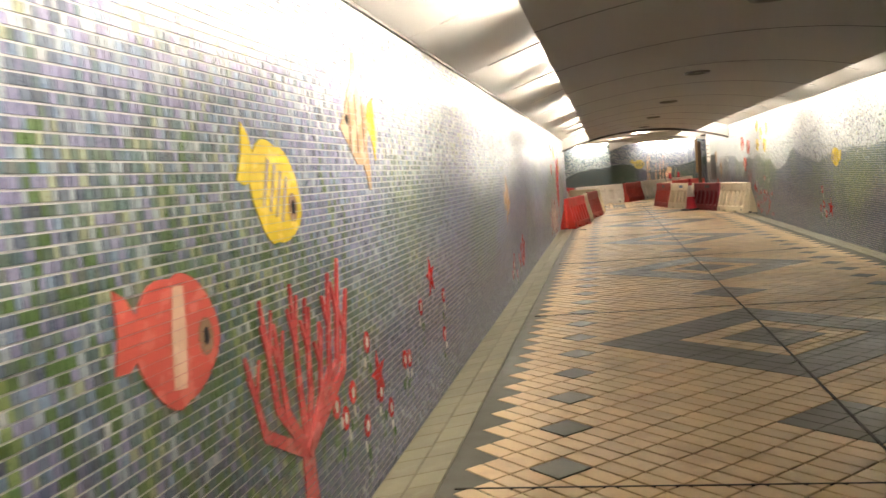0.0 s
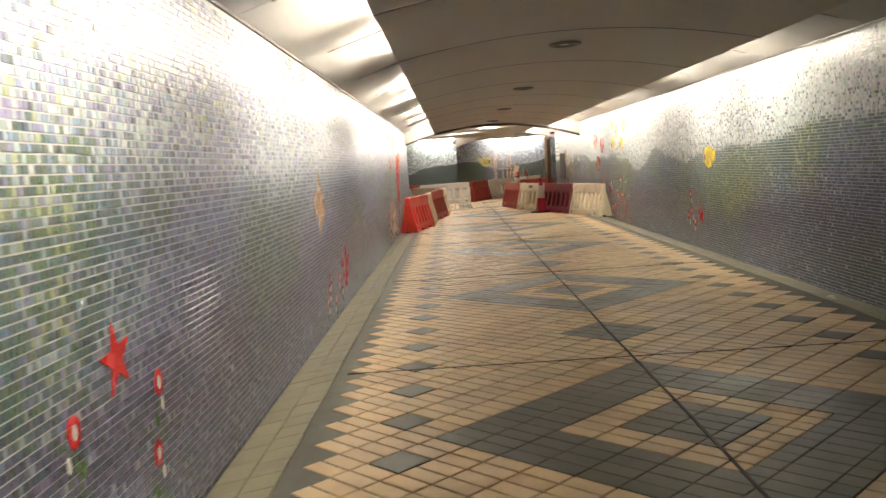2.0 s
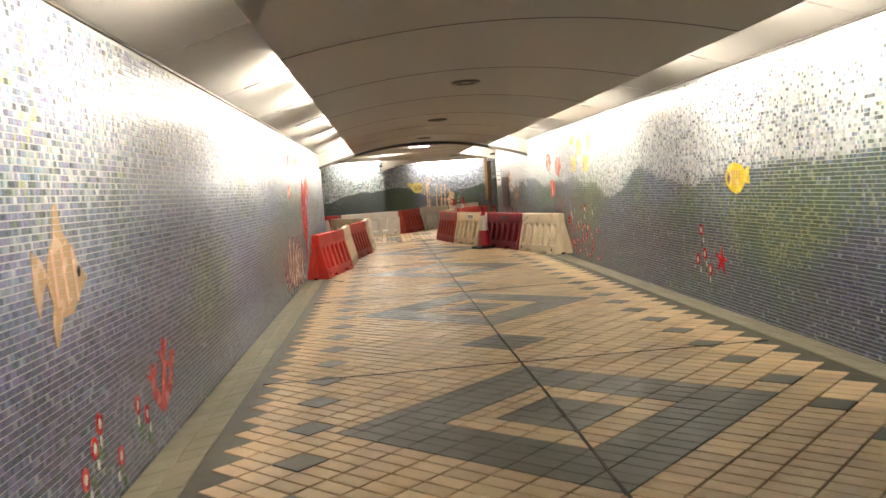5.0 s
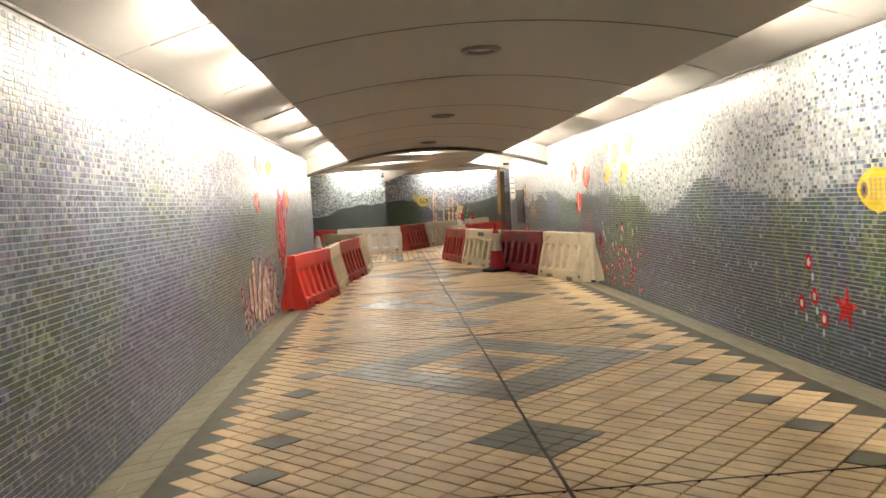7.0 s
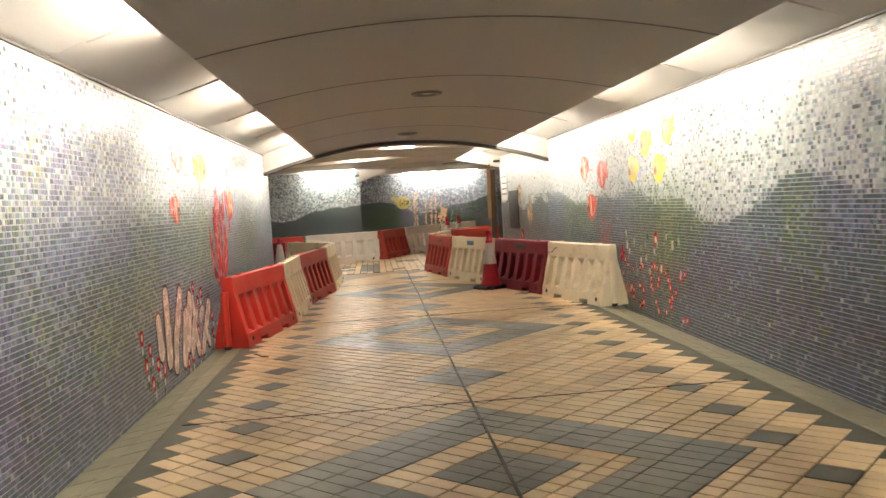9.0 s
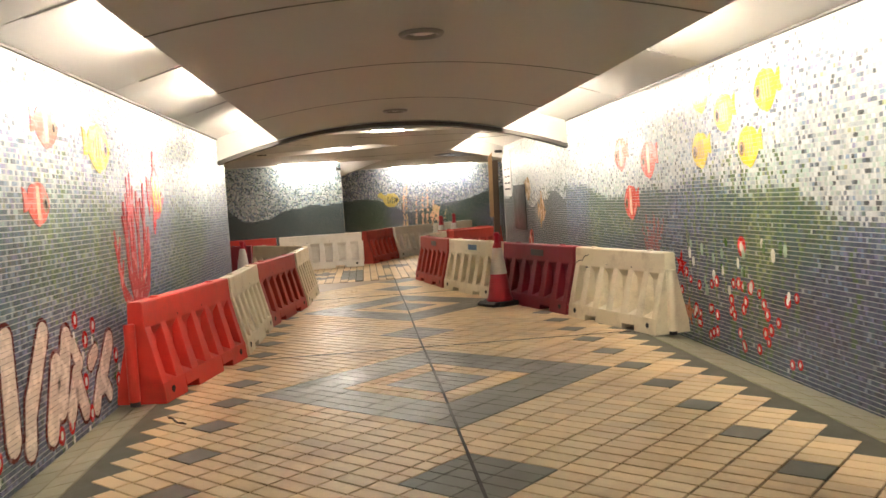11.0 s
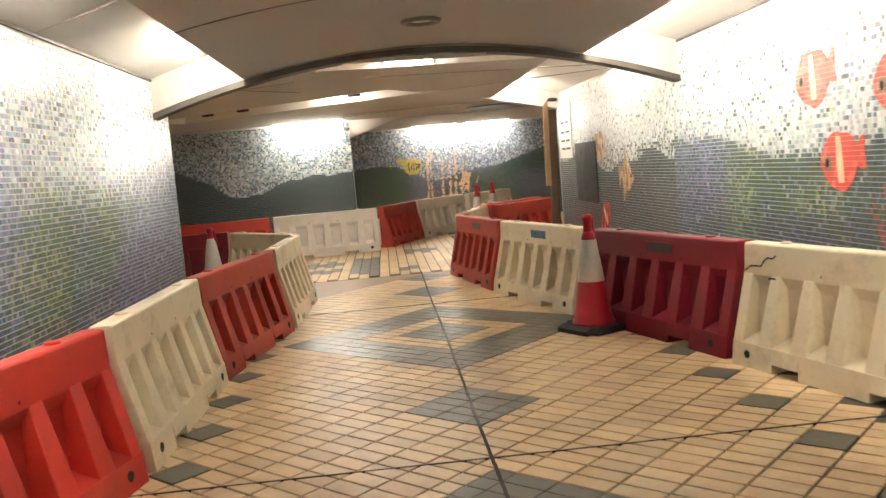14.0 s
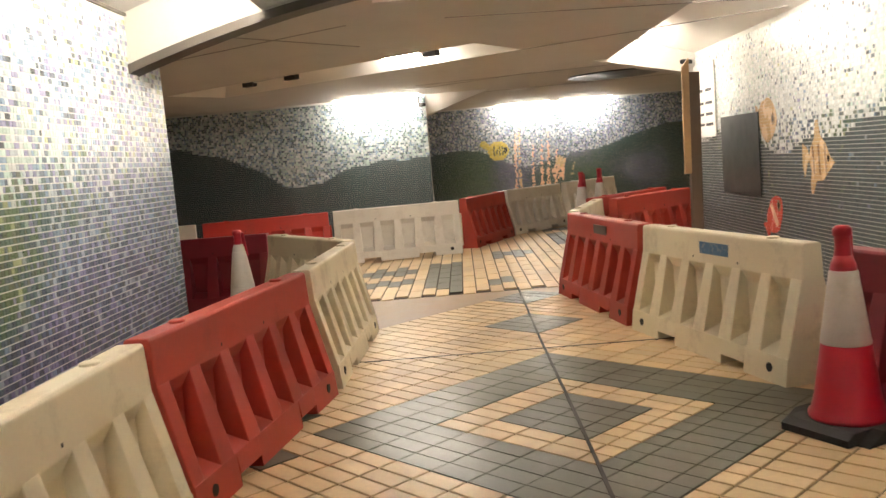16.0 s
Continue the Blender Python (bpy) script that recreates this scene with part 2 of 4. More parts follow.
wall_far_left = structure("wall_north", box_bm(-9, 0.25, 35.8025, 36.1, -0.1, 3.1), M_GROUT, "far wall with white and dark green mosaic hills", "wall")
structure("wall_return", box_bm(-3.3, -3.0, 36.1, 41.0, -0.1, 3.1), M_CONC, "plain wall closing the far passage", "wall")
wall_far_right = structure("wall_far", box_bm(-3.3, 9, 41.0025, 41.3, -0.1, 3.1), M_GROUT, "distant wall with an undersea mosaic", "wall")
structure("wall_side_west", box_bm(-9.3, -9, 27, 36, -0.1, 3.1), M_CONC, "plain wall closing the side passage", "wall")
structure("wall_side_east", box_bm(9, 9.3, 27, 41.3, -0.1, 3.1), M_CONC, "plain wall closing the side passage", "wall")
structure("wall_behind_west", box_bm(-9, XL - 0.35, 27.2, 27.5, -0.1, 3.1), M_CONC, "plain wall round the corner", "wall")
structure("wall_behind_east", box_bm(XR + 0.35, 9, 32.7, 33.0, -0.1, 3.1), M_CONC, "plain wall round the corner", "wall")
structure("roof_slab", two_boxes(3.1, 3.3), M_CONC, "concrete roof slab over the passage", "ceiling")


def arc(x):
    return ZC - (ZC - ZE) * ((x - XC) / (XC - XV0)) ** 2


# vault panels with open joints between
JOINTS = [-5.18 + 2.45 * i for i in range(0, 14)]
bm = bmesh.new()
edges = [Y0] + [y for y in JOINTS if Y0 < y < YA - 0.5] + [YA]
N = 20
for a, b in zip(edges, edges[1:]):
    xs = [XV0 + (XV1 - XV0) * i / N for i in range(N + 1)]
    prism(bm, [(x, arc(x)) for x in xs] + [(x, arc(x) + 0.03) for x in xs[::-1]], a + 0.016, b - 0.016)
ceiling = structure("ceiling", bm, M_VAULT, "shallow vaulted ceiling of dull grey metal panels with open joints", "ceiling")
bm = bmesh.new()
for y in JOINTS:
    if Y0 < y < YA - 0.5:
        xs = [XV0 + (XV1 - XV0) * i / N for i in range(N + 1)]
        prism(bm, [(x, arc(x) - 0.002) for x in xs] + [(x, arc(x) + 0.05) for x in xs[::-1]], y - 0.012, y + 0.012)
structure("ceiling_joint", bm, M_RIB, "dark open joints between ceiling panels", "ceiling")
# light coves beside the vault
for nm, xw, xv, s in (("cove_west", XL, XV0, 1), ("cove_east", XR, XV1, -1)):
    bm = bmesh.new()
    cuts = [Y0] + [y for y in JOINTS if Y0 < y < YA - 0.5] + [YA]
    for a, b in zip(cuts, cuts[1:]):
        prism(bm, [(xw, ZT), (xv + 0.14 * s, ZT + 0.34), (xv + 0.14 * s, ZT + 0.37), (xw, ZT + 0.03)], a + 0.004, b - 0.004)
    prism(bm, [(xv + 0.14 * s, arc(xv + 0.14 * s) + 0.03), (xv + 0.14 * s, ZT + 0.37), (xv + 0.16 * s, ZT + 0.37), (xv + 0.16 * s, arc(xv + 0.16 * s) + 0.03)], Y0, YA)
    for y in cuts[1:-1]:
        fin = prism(bmesh.new(), [(xw + 0.25 * s, ZT + 0.069), (xv + 0.12 * s, ZT + 0.31), (xv + 0.12 * s, ZT + 0.33), (xw + 0.25 * s, ZT + 0.079)], y - 0.006, y + 0.006)
        structure("cove_joint", fin, M_VAULT, "thin grey joint strip between cove panels", "ceiling")
    structure(nm, bm, M_COVE, "white sloping panel of a cove with hidden strip lights", "ceiling")
    structure("trim", box_bm(min(xw, xw + 0.02 * s), max(xw, xw + 0.02 * s), Y0, YA, ZT - 0.022, ZT - 0.003), M_RIB, "thin dark trim along the top of the wall", "trim")

# end arch: a bronze-edged fascia that drops to both walls
xs = [XL + (XR - XL) * i / 36 for i in range(37)]
bm = bmesh.new()
prism(bm, [(x, arc(x) - 0.015) for x in xs] + [(XR, 3.1), (XL, 3.1)], YA, YA + 0.06)
structure("end_arch", bm, M_COVE, "white arched fascia where the vault ends", "ceiling")
bm = bmesh.new()
prism(bm, [(x, arc(x) - 0.075) for x in xs] + [(x, arc(x) - 0.016) for x in xs[::-1]], YA - 0.03, YA + 0.16)
structure("arch_trim", bm, M_RIB, "dark bronze edge strip of the ceiling arch", "trim")

# ceiling of the crossing with two sunk light troughs
ZJ = 2.58


def trough_ceiling(tr, length, width, x0, x1, y0, y1):
    """A field of flat ceiling with a sloping-sided trough sunk into it."""
    corners = ((-1, -1), (1, -1), (1, 1), (-1, 1))
    inner = [tr @ Vector((sx * length / 2, sy * width / 2, 0)) for sx, sy in corners]
    top = [tr @ Vector((sx * (length / 2 - 0.3), sy * width * 0.28, 0)) for sx, sy in corners]
    outer = [Vector(p) for p in ((x0, y0, 0), (x1, y0, 0), (x1, y1, 0), (x0, y1, 0))]
    flat, sunk = bmesh.new(), bmesh.new()
    vi = [flat.verts.new((v.x, v.y, ZJ)) for v in inner]
    vo = [flat.verts.new((v.x, v.y, ZJ)) for v in outer]
    wi = [sunk.verts.new((v.x, v.y, ZJ - 0.003)) for v in inner]
    wt = [sunk.verts.new((v.x, v.y, ZJ + 0.20)) for v in top]
    for i in range(4):
        j = (i + 1) % 4
        flat.faces.new((vo[i], vi[i], vi[j], vo[j]))
        sunk.faces.new((wi[i], wt[i], wt[j], wi[j]))
    sunk.faces.new(wt)
    for bm in (flat, sunk):
        ret = bmesh.ops.extrude_face_region(bm, geom=bm.faces[:])
        bmesh.ops.translate(bm, vec=(0, 0, 0.03), verts=[g for g in ret["geom"] if isinstance(g, bmesh.types.BMVert)])
        bmesh.ops.recalc_face_normals(bm, faces=bm.faces[:])
    structure("light_trough", sunk, M_TROUGH, "white sloping sides of the sunk light trough", "ceiling")
    structure("ceiling_crossing", flat, M_CEIL2, "stained off-white ceiling of the crossing with a sunk light trough", "ceiling")


TA = radians(-31.7)
tr = Matrix.Translation((-0.73, 31.65, 0)) @ Matrix.Rotation(TA, 4, "Z")
tr_arch = Matrix.Translation((1.45, 27.36, 0)) @ Matrix.Rotation(radians(6), 4, "Z")
XE = 2.80
trough_ceiling(tr_arch, 2.4, 0.42, -9, XE, YA + 0.06, 28.6)
trough_ceiling(tr, 4.7, 1.0, -9, XE, 28.6, 33.5)
bm = box_bm(-9, XE, 33.5, 41.0, ZJ, ZJ + 0.03)
box(bm, XE, 9, 33.0, 41.0, ZJ, ZJ + 0.03)
structure("ceiling_crossing", bm, M_CEIL2, "stained off-white plain ceiling of the crossing", "ceiling")
bm = prism(bmesh.new(), [(XR, ZT), (XE - 0.12, ZT + 0.40), (XE - 0.12, ZT + 0.43), (XR, ZT + 0.03)], YA + 0.06, 32.7)
box(bm, XE - 0.14, XE - 0.12, YA + 0.06, 32.7, ZJ + 0.03, ZT + 0.43)
structure("cove_crossing", bm, M_TROUGH, "white sloping panel of the cove past the arch", "ceiling")
# thin grey strips drawn where the ceiling planes fold
for x, y, ln, turn in ((-2.2, 29.6, 5.0, -31.7), (2.6, 30.2, 3.4, -31.7), (2.4, 33.6, 4.5, -12.0), (0.6, 34.4, 3.0, -31.7), (2.2, 28.6, 3.0, 10.0), (-0.6, 28.9, 1.6, 52.0), (3.2, 36.2, 5.0, -6.0)):
    ob = structure("ceiling_seam", box_bm(-ln / 2, ln / 2, -0.012, 0.012, ZJ - 0.003, ZJ + 0.004), M_LAMP, "thin grey strip drawn along a soft fold in the ceiling", "ceiling")
    ob.matrix_basis = Matrix.Translation((x, y, 0)) @ Matrix.Rotation(radians(turn), 4, "Z")
bm = lathe(bmesh.new(), [(1.0, 0.0), (1.0, -0.012), (0.97, -0.016)], 40)
ob = structure("ceiling_patch", bm, M_SMOKE, "dark grey oval panel on the crossing ceiling", "ceiling")
ob.matrix_basis = Matrix.Translation((3.35, 35.1, ZJ)) @ Matrix.Rotation(radians(10), 4, "Z") @ Matrix.Diagonal((0.75, 0.75, 1, 1))
bm = prism(bmesh.new(), [(0.25, 2.22), (1.35, ZJ), (0.25, ZJ)], 35.85, 36.1)
structure("bulkhead", bm, M_CEIL2, "white sloping bulkhead above the wall corner", "ceiling")
bm = prism(bmesh.new(), [(2.62, ZJ), (3.94, 2.30), (3.94, 3.05), (2.62, 3.05)], 32.7, 32.99)
structure("bulkhead", bm, M_CEIL2, "white sloping bulkhead above the wall end", "ceiling")

# ---- passage lights ----
def strip_light(x, y, z, length, lit, label, turn=0.0, group="strip lights in the coves", hot=False, beside=False):
    t = empty("strip_light", label, "light", group)
    side = (0.022, 0.05, -length / 2, length / 2, -0.035, 0.03) if beside else (-0.03, 0.03, -length / 2, length / 2, 0.022, 0.05)
    part("batten", box_bm(*side), M_FITTING, t, bevel=0.004)
    # unseen white plates, added to stop the light spreading along the cove
    if beside:
        for s in (-1, 1):
            part("end_plate", box_bm(-0.05, 0.05, s * (length / 2 + 0.004) - 0.003, s * (length / 2 + 0.004) + 0.003, -0.04, 0.12), M_FITTING, t)
    part("tube", tube_between(bmesh.new(), (0, -length / 2 + 0.05, 0), (0, length / 2 - 0.05, 0), 0.015, 8), (M_TUBE_HOT if hot else M_TUBE) if lit else M_TUBE_OFF, t, smooth=True)
    for s in (-1, 1):
        part("lampholder", box_bm(-0.018, 0.018, s * (length / 2 - 0.025) - 0.022, s * (length / 2 - 0.025) + 0.022, -0.02, 0.017), M_FITTING, t)
    t.matrix_basis = pose(x, y, z, 0, 0, turn)
    return t


for x, ys, turn in ((XV0 + 0.012, TUBES_LEFT, 0), (XV1 - 0.006, TUBES_RIGHT, 180)):
    for y in ys:
        strip_light(x, y, ZE + 0.140, 1.5, True, "lit white fluorescent strip light hidden behind the vault edge", turn, beside=True)


def ceiling_lamp(y):
    t = empty("ceiling_lamp", "unlit round grey ceiling lamp set in the vault", "ceiling lamp", "round lamps along the vault")
    bm = bmesh.new()
    lathe(bm, [(0.165, 0.0), (0.170, -0.014), (0.155, -0.03), (0.118, -0.028), (0.105, -0.008), (0.105, 0.0)], 32)
    part("rim", bm, M_LAMP, t, smooth=True)
    bm = lathe(bmesh.new(), [(0.104, 0.0), (0.102, -0.006), (0.07, -0.012), (0.02, -0.014)], 32)
    part("lens", bm, M_LENS, t, "dull unlit glass", smooth=True)
    t.matrix_basis = pose(XC, y, ZC + 0.002)
    return t


for i in range(6):
    ceiling_lamp(0.35 + 5.03 * i)

# ---- water barriers ----
BL, BH = 1.93, 0.81


def barrier(name, mat, label, a, b, sticker="", free_end=False):
    """Barrier on the floor from a to b (centre line); same face on both sides."""
    t = empty(name, label, "barrier", "water barriers along the walkway")
    bm = bmesh.new()
    hl = BL / 2 - 0.012
    # waist and top
    prism(bm, [(-0.04, 0.10), (0.04, 0.10), (0.03, 0.53), (0.072, 0.60), (0.060, BH - 0.012), (0.050, BH), (-0.050, BH), (-0.060, BH - 0.012), (-0.072, 0.60), (-0.03, 0.53)], -hl, hl)
    part("body", bm, mat, t, bevel=0.008)
    # foot with two lift slots
    bm = bmesh.new()
    for y0, y1, z0 in ((-hl, -0.54, 0), (-0.54, -0.29, 0.06), (-0.29, 0.29, 0), (0.29, 0.54, 0.06), (0.54, hl, 0)):
        prism(bm, [(-0.205, z0), (0.205, z0), (0.188, 0.16), (0.04, 0.215), (-0.04, 0.215), (-0.188, 0.16)], y0, y1)
    bmesh.ops.remove_doubles(bm, verts=bm.verts[:], dist=0.0005)
    part("foot", bm, mat, t, bevel=0.008)
    # buttress ribs on both faces
    for s in (-1, 1):
        for i in range(5):
            y = -0.62 + 0.31 * i
            bm = bmesh.new()
            lo = [(0.02 * s, 0.15), (0.186 * s, 0.155), (0.071 * s, 0.61), (0.02 * s, 0.61)]
            v = []
            for (x, z), w in zip(lo, (0.080, 0.072, 0.050, 0.050)):
                v.append((bm.verts.new((x, y - w, z)), bm.verts.new((x, y + w, z))))
            for j in range(4):
                p, q = v[j], v[(j + 1) % 4]
                bm.faces.new((p[0], p[1], q[1], q[0]))
            bm.faces.new([p[0] for p in v])
            bm.faces.new([p[1] for p in v][::-1])
            bmesh.ops.recalc_face_normals(bm, faces=bm.faces[:])
            part("rib", bm, mat, t, bevel=0.007)
        # end pillars
        for e in (-1, 1):
            bm = bmesh.new()
            y0, y1 = sorted((e * hl, e * (hl - 0.10)))
            prism(bm, [(0.02 * s, 0.14), (0.189 * s, 0.14), (0.073 * s, 0.605), (0.02 * s, 0.605)], y0, y1)
            part("end_rib", bm, mat, t, bevel=0.007)
            bm = tube_between(bmesh.new(), (0.190 * s, e * (hl - 0.16), 0.085), (0.200 * s, e * (hl - 0.16), 0.085), 0.028, 14)
            part("drain_plug", bm, M_HOLE, t, "black drain plug")
    # filler caps on top, coupling knuckle at one end
    for y in (-0.6, 0.6):
        part("filler_cap", lathe(bmesh.new(), [(0.038, BH - 0.002), (0.038, BH + 0.010), (0.03, BH + 0.014)], 16, Matrix.Translation((0, y, 0))), mat, t, smooth=False)
    bm = tube_between(bmesh.new(), (0, hl - 0.005, 0.10), (0, hl - 0.005, 0.60), 0.045, 14)
    part("coupling", bm, mat, t, smooth=False)
    if free_end:
        bm = tube_between(bmesh.new(), (-0.03, -hl - 0.050, 0.035), (-0.03, -hl - 0.050, 0.645), 0.044, 16)
        box(bm, -0.055, -0.005, -hl - 0.03, -hl + 0.01, 0.06, 0.60)
        part("end_post", bm, mat, t, bevel=0.005)
        part("post_foot", lathe(bmesh.new(), [(0.040, 0.0), (0.040, 0.036)], 16, Matrix.Translation((-0.03, -hl - 0.050, 0))), M_HOLE, t, "black foot under the end post")
    for s in (-1, 1):
        for y in (-0.33, 0.2):
            part("scuff", box_bm(*sorted((0.060 * s, 0.0705 * s)), y, y + 0.012, 0.63, 0.645), M_HOLE, t, "small dark scuff")
    if sticker:
        part("sticker", box_bm(-0.070, -0.058, -0.22, 0.12, 0.665, 0.745), M_BLUE if sticker == "blue" else M_SMOKE, t, "worn %s sticker" % sticker)
    a, b = Vector(a), Vector(b)
    d = b - a
    c = (a + b) / 2
    t.matrix_basis = Matrix.Translation((c.x, c.y, 0)) @ Matrix.Rotation(math.atan2(d.y, d.x) - math.pi / 2, 4, "Z") @ Matrix.Diagonal((1, d.length / BL, 1, 1))
    return t


BARRIERS = (
    (M_ORANGE, "bright orange ribbed plastic water barrier beside the mosaic wall", (-1.07, 20.98), (-0.69, 22.84), ""),
    (M_CREAM, "dirty cream ribbed plastic water barrier linked to an orange one", (-0.69, 22.90), (-0.65, 24.80), ""),
    (M_BRICKRED, "faded red ribbed plastic water barrier between two cream ones", (-0.66, 24.86), (-0.35, 26.77), ""),
    (M_CREAM, "dirty cream ribbed plastic water barrier at the bend", (-0.34, 26.84), (-0.28, 28.70), ""),
    (M_CREAM, "dirty cream ribbed plastic water barrier turned across the side passage", (-0.28, 28.82), (-1.32, 30.35), ""),
    (M_MAROON, "dark crimson ribbed plastic water barrier behind a traffic cone", (-1.42, 30.62), (-3.30, 30.67), ""),
    (M_CREAM, "cracked cream plastic water barrier against the mosaic wall", (3.735, 22.25), (3.28, 23.98), ""),
    (M_MAROON, "crimson plastic water barrier behind a traffic cone", (3.28, 24.06), (2.75, 25.95), "dark"),
    (M_CREAM, "cream plastic water barrier with a worn blue sticker", (2.69, 26.16), (2.19, 28.02), "blue"),
    (M_BRICKRED, "faded orange plastic water barrier at the end of a row", (2.18, 28.10), (1.85, 29.95), "dark"),
    (M_CREAM, "dirty cream plastic water barrier turned towards the post", (1.88, 30.12), (2.42, 31.85), ""),
    (M_BRICKRED, "faded red plastic water barrier in front of the timber post", (2.35, 32.1), (3.60, 33.4), ""),
    (M_BRICKRED, "faded red plastic water barrier with a pale mark", (2.55, 31.6), (3.75, 32.7), ""),
    (M_ORANGE, "bright red plastic water barrier along the far wall", (-3.15, 33.75), (-1.32, 34.20), ""),
    (M_WHITE, "clean white plastic water barrier along the far wall", (-1.27, 34.22), (0.68, 34.46), ""),
    (M_BRICKRED, "faded red plastic water barrier between white ones by the far wall", (0.74, 34.85), (1.45, 36.38), ""),
    (M_WHITE, "off-white plastic water barrier near the distant mosaic", (1.50, 36.52), (2.62, 37.82), ""),
    (M_WHITE, "off-white plastic water barrier at the end of the far row", (2.75, 38.0), (3.95, 39.3), ""),
    (M_WHITE, "clean white plastic water barrier beyond the red one", (-5.05, 33.40), (-3.22, 33.72), ""),
)
for mat, label, a, b, sticker in BARRIERS:
    made = barrier("water_barrier", mat, label, a, b, sticker, "mosaic wall" in label)
    if "cracked" in label:
        bm = bmesh.new()
        path = [(0.94, 0.62), (0.88, 0.655), (0.77, 0.66), (0.74, 0.70), (0.70, 0.72), (0.66, 0.715), (0.62, 0.735)]
        for (y0, z0), (y1, z1) in zip(path, path[1:]):
            tube_between(bm, (-0.0685, y0, z0), (-0.0670, y1, z1), 0.005, 6)
        part("crack", bm, M_HOLE, made, "dark crack near the top")
        part("hole", box_bm(-0.078, -0.06, 0.62, 0.69, 0.575, 0.593), M_HOLE, made, "small dark hole")


# ---- traffic cones ----
def cone(x, y, turn, h=0.98, label="red traffic cone with a white reflective sleeve and black base", white=False):
    t = empty("traffic_cone", label, "traffic cone", "traffic cones at the barriers")
    k = h / 0.98
    bm = bmesh.new()
    prism(bm, [(-0.245, 0.0), (0.245, 0.0), (0.245, 0.035), (0.20, 0.06), (-0.20, 0.06), (-0.245, 0.035)], -0.245, 0.245)
    bmesh.ops.bevel(bm, geom=[e for e in bm.edges if abs(e.verts[0].co.z - e.verts[1].co.z) > 0.02 and abs(abs(e.verts[0].co.y) - 0.245) < 0.01], offset=0.06, segments=2, affect="EDGES")
    part("base", bm, M_HOLE, t, "black rubber base")
    body = M_SLEEVE if white else M_CONE
    part("body", lathe(bmesh.new(), [(0.178, 0.055), (0.182, 0.078), (0.166, 0.10), (0.150, 0.16), (0.056, 0.80 * k), (0.040, 0.84 * k)], 28), body, t, smooth=True)
    part("sleeve", lathe(bmesh.new(), [(0.1135, 0.42 * k), (0.1145, 0.425 * k), (0.0645, 0.765 * k), (0.061, 0.77 * k)], 28), M_SLEEVE, t, "white reflective sleeve", smooth=True)
    part("neck", lathe(bmesh.new(), [(0.040, 0.80 * k), (0.042, 0.82 * k), (0.036, 0.88 * k), (0.036, 0.93 * k), (0.043, 0.935 * k), (0.043, 0.965 * k), (0.03, 0.98 * k)], 20), M_CONE, t, smooth=True)
    bm = bmesh.new()
    tube_between(bm, (0.05, 0, 0.95 * k), (0.075, 0.01, 0.72 * k), 0.012, 8)
    tube_between(bm, (0.045, 0.02, 0.95 * k), (0.03, 0.06, 0.76 * k), 0.010, 8)
    part("strap", bm, M_CONE, t, "dark red strap")
    t.matrix_basis = pose(x, y, 0, 0, 0, turn)
    return t


cone(2.52, 25.42, 28)
cone(-1.42, 29.35, 10, 0.95, "pale traffic cone with a red tape knot on top", True)
cone(2.62, 34.6, 15, 1.08, "red traffic cone behind the barriers")
cone(3.02, 35.3, 40, 1.1, "red and white traffic cone behind the barriers")

# ---- crossing: trough lights, wall washers, cameras, post, sign ----
for u, lit in ((-1.07, False), (1.02, True)):
    p = tr @ Vector((u, 0.1, 0))
    strip_light(p.x, p.y, ZJ + 0.09, 0.6, lit, "lit tube light in the ceiling trough" if lit else "unlit tube light in the ceiling trough", math.degrees(TA) + 90, "tube lights in the crossing", True)
for u in (-1.44, -0.70, 1.42):
    q = tr @ Vector((u, 0.1, 0))
    ob = link("ballast", box_bm(-0.09, 0.09, -0.045, 0.045, ZJ + 0.03, ZJ + 0.13), M_HOLE, bevel=0.004)
    ob.matrix_basis = Matrix.Translation((q.x, q.y, 0)) @ Matrix.Rotation(TA, 4, "Z")
    tagged(ob, "black ballast box at the end of a tube light", "ballast", "ballasts in the trough")
for x, y, ln, turn, label in (
        (-0.55, 35.45, 1.5, 90, "lit tube light washing the far mosaic"), (2.3, 40.6, 1.25, 90, "lit tube light washing the distant mosaic"),
        (3.7, 40.6, 1.25, 90, "lit tube light washing the distant mosaic"), (XE - 0.01, 28.5, 1.25, 180, "lit tube light hidden in the cove"),
        (XE - 0.01, 31.95, 1.25, 180, "lit tube light hidden in the cove"), (1.22, 27.42, 0.6, 96, "short lit tube light in the trough past the arch")):
    cove, trough = "cove" in label, "trough" in label
    lamp = strip_light(x, y, ZJ + (0.11 if cove else 0.015 if trough else -0.03), ln, True, label, turn, "tube lights in the crossing", beside=cove)
    if trough:
        for e in (-0.2, 0.2):
            part("hanger", tube_between(bmesh.new(), (0, e, 0.04), (0, e, 0.187), 0.006, 8), M_METAL, lamp)


def security_camera(x, y, z, turn, label):
    t = empty("security_camera", label, "camera", "security cameras")
    part("bracket", tube_between(bmesh.new(), (0, 0, 0), (0, -0.02, 0.16), 0.012, 8), M_METAL, t)
    part("arm", tube_between(bmesh.new(), (0, 0, 0.0), (0.05, -0.06, -0.03), 0.014, 8), M_METAL, t)
    part("housing", box_bm(0.0, 0.07, -0.17, 0.02, -0.075, -0.015), M_METAL, t, bevel=0.012)
    part("lens", tube_between(bmesh.new(), (0.035, -0.17, -0.045), (0.035, -0.195, -0.045), 0.022, 12), M_HOLE, t)
    t.matrix_basis = pose(x, y, z, 0, 0, turn)
    return t


security_camera(0.14, 35.72, 2.44, 20, "black security camera at the far wall corner")
security_camera(3.86, 32.75, 2.50, -50, "security camera on a bent bracket above the wall end")

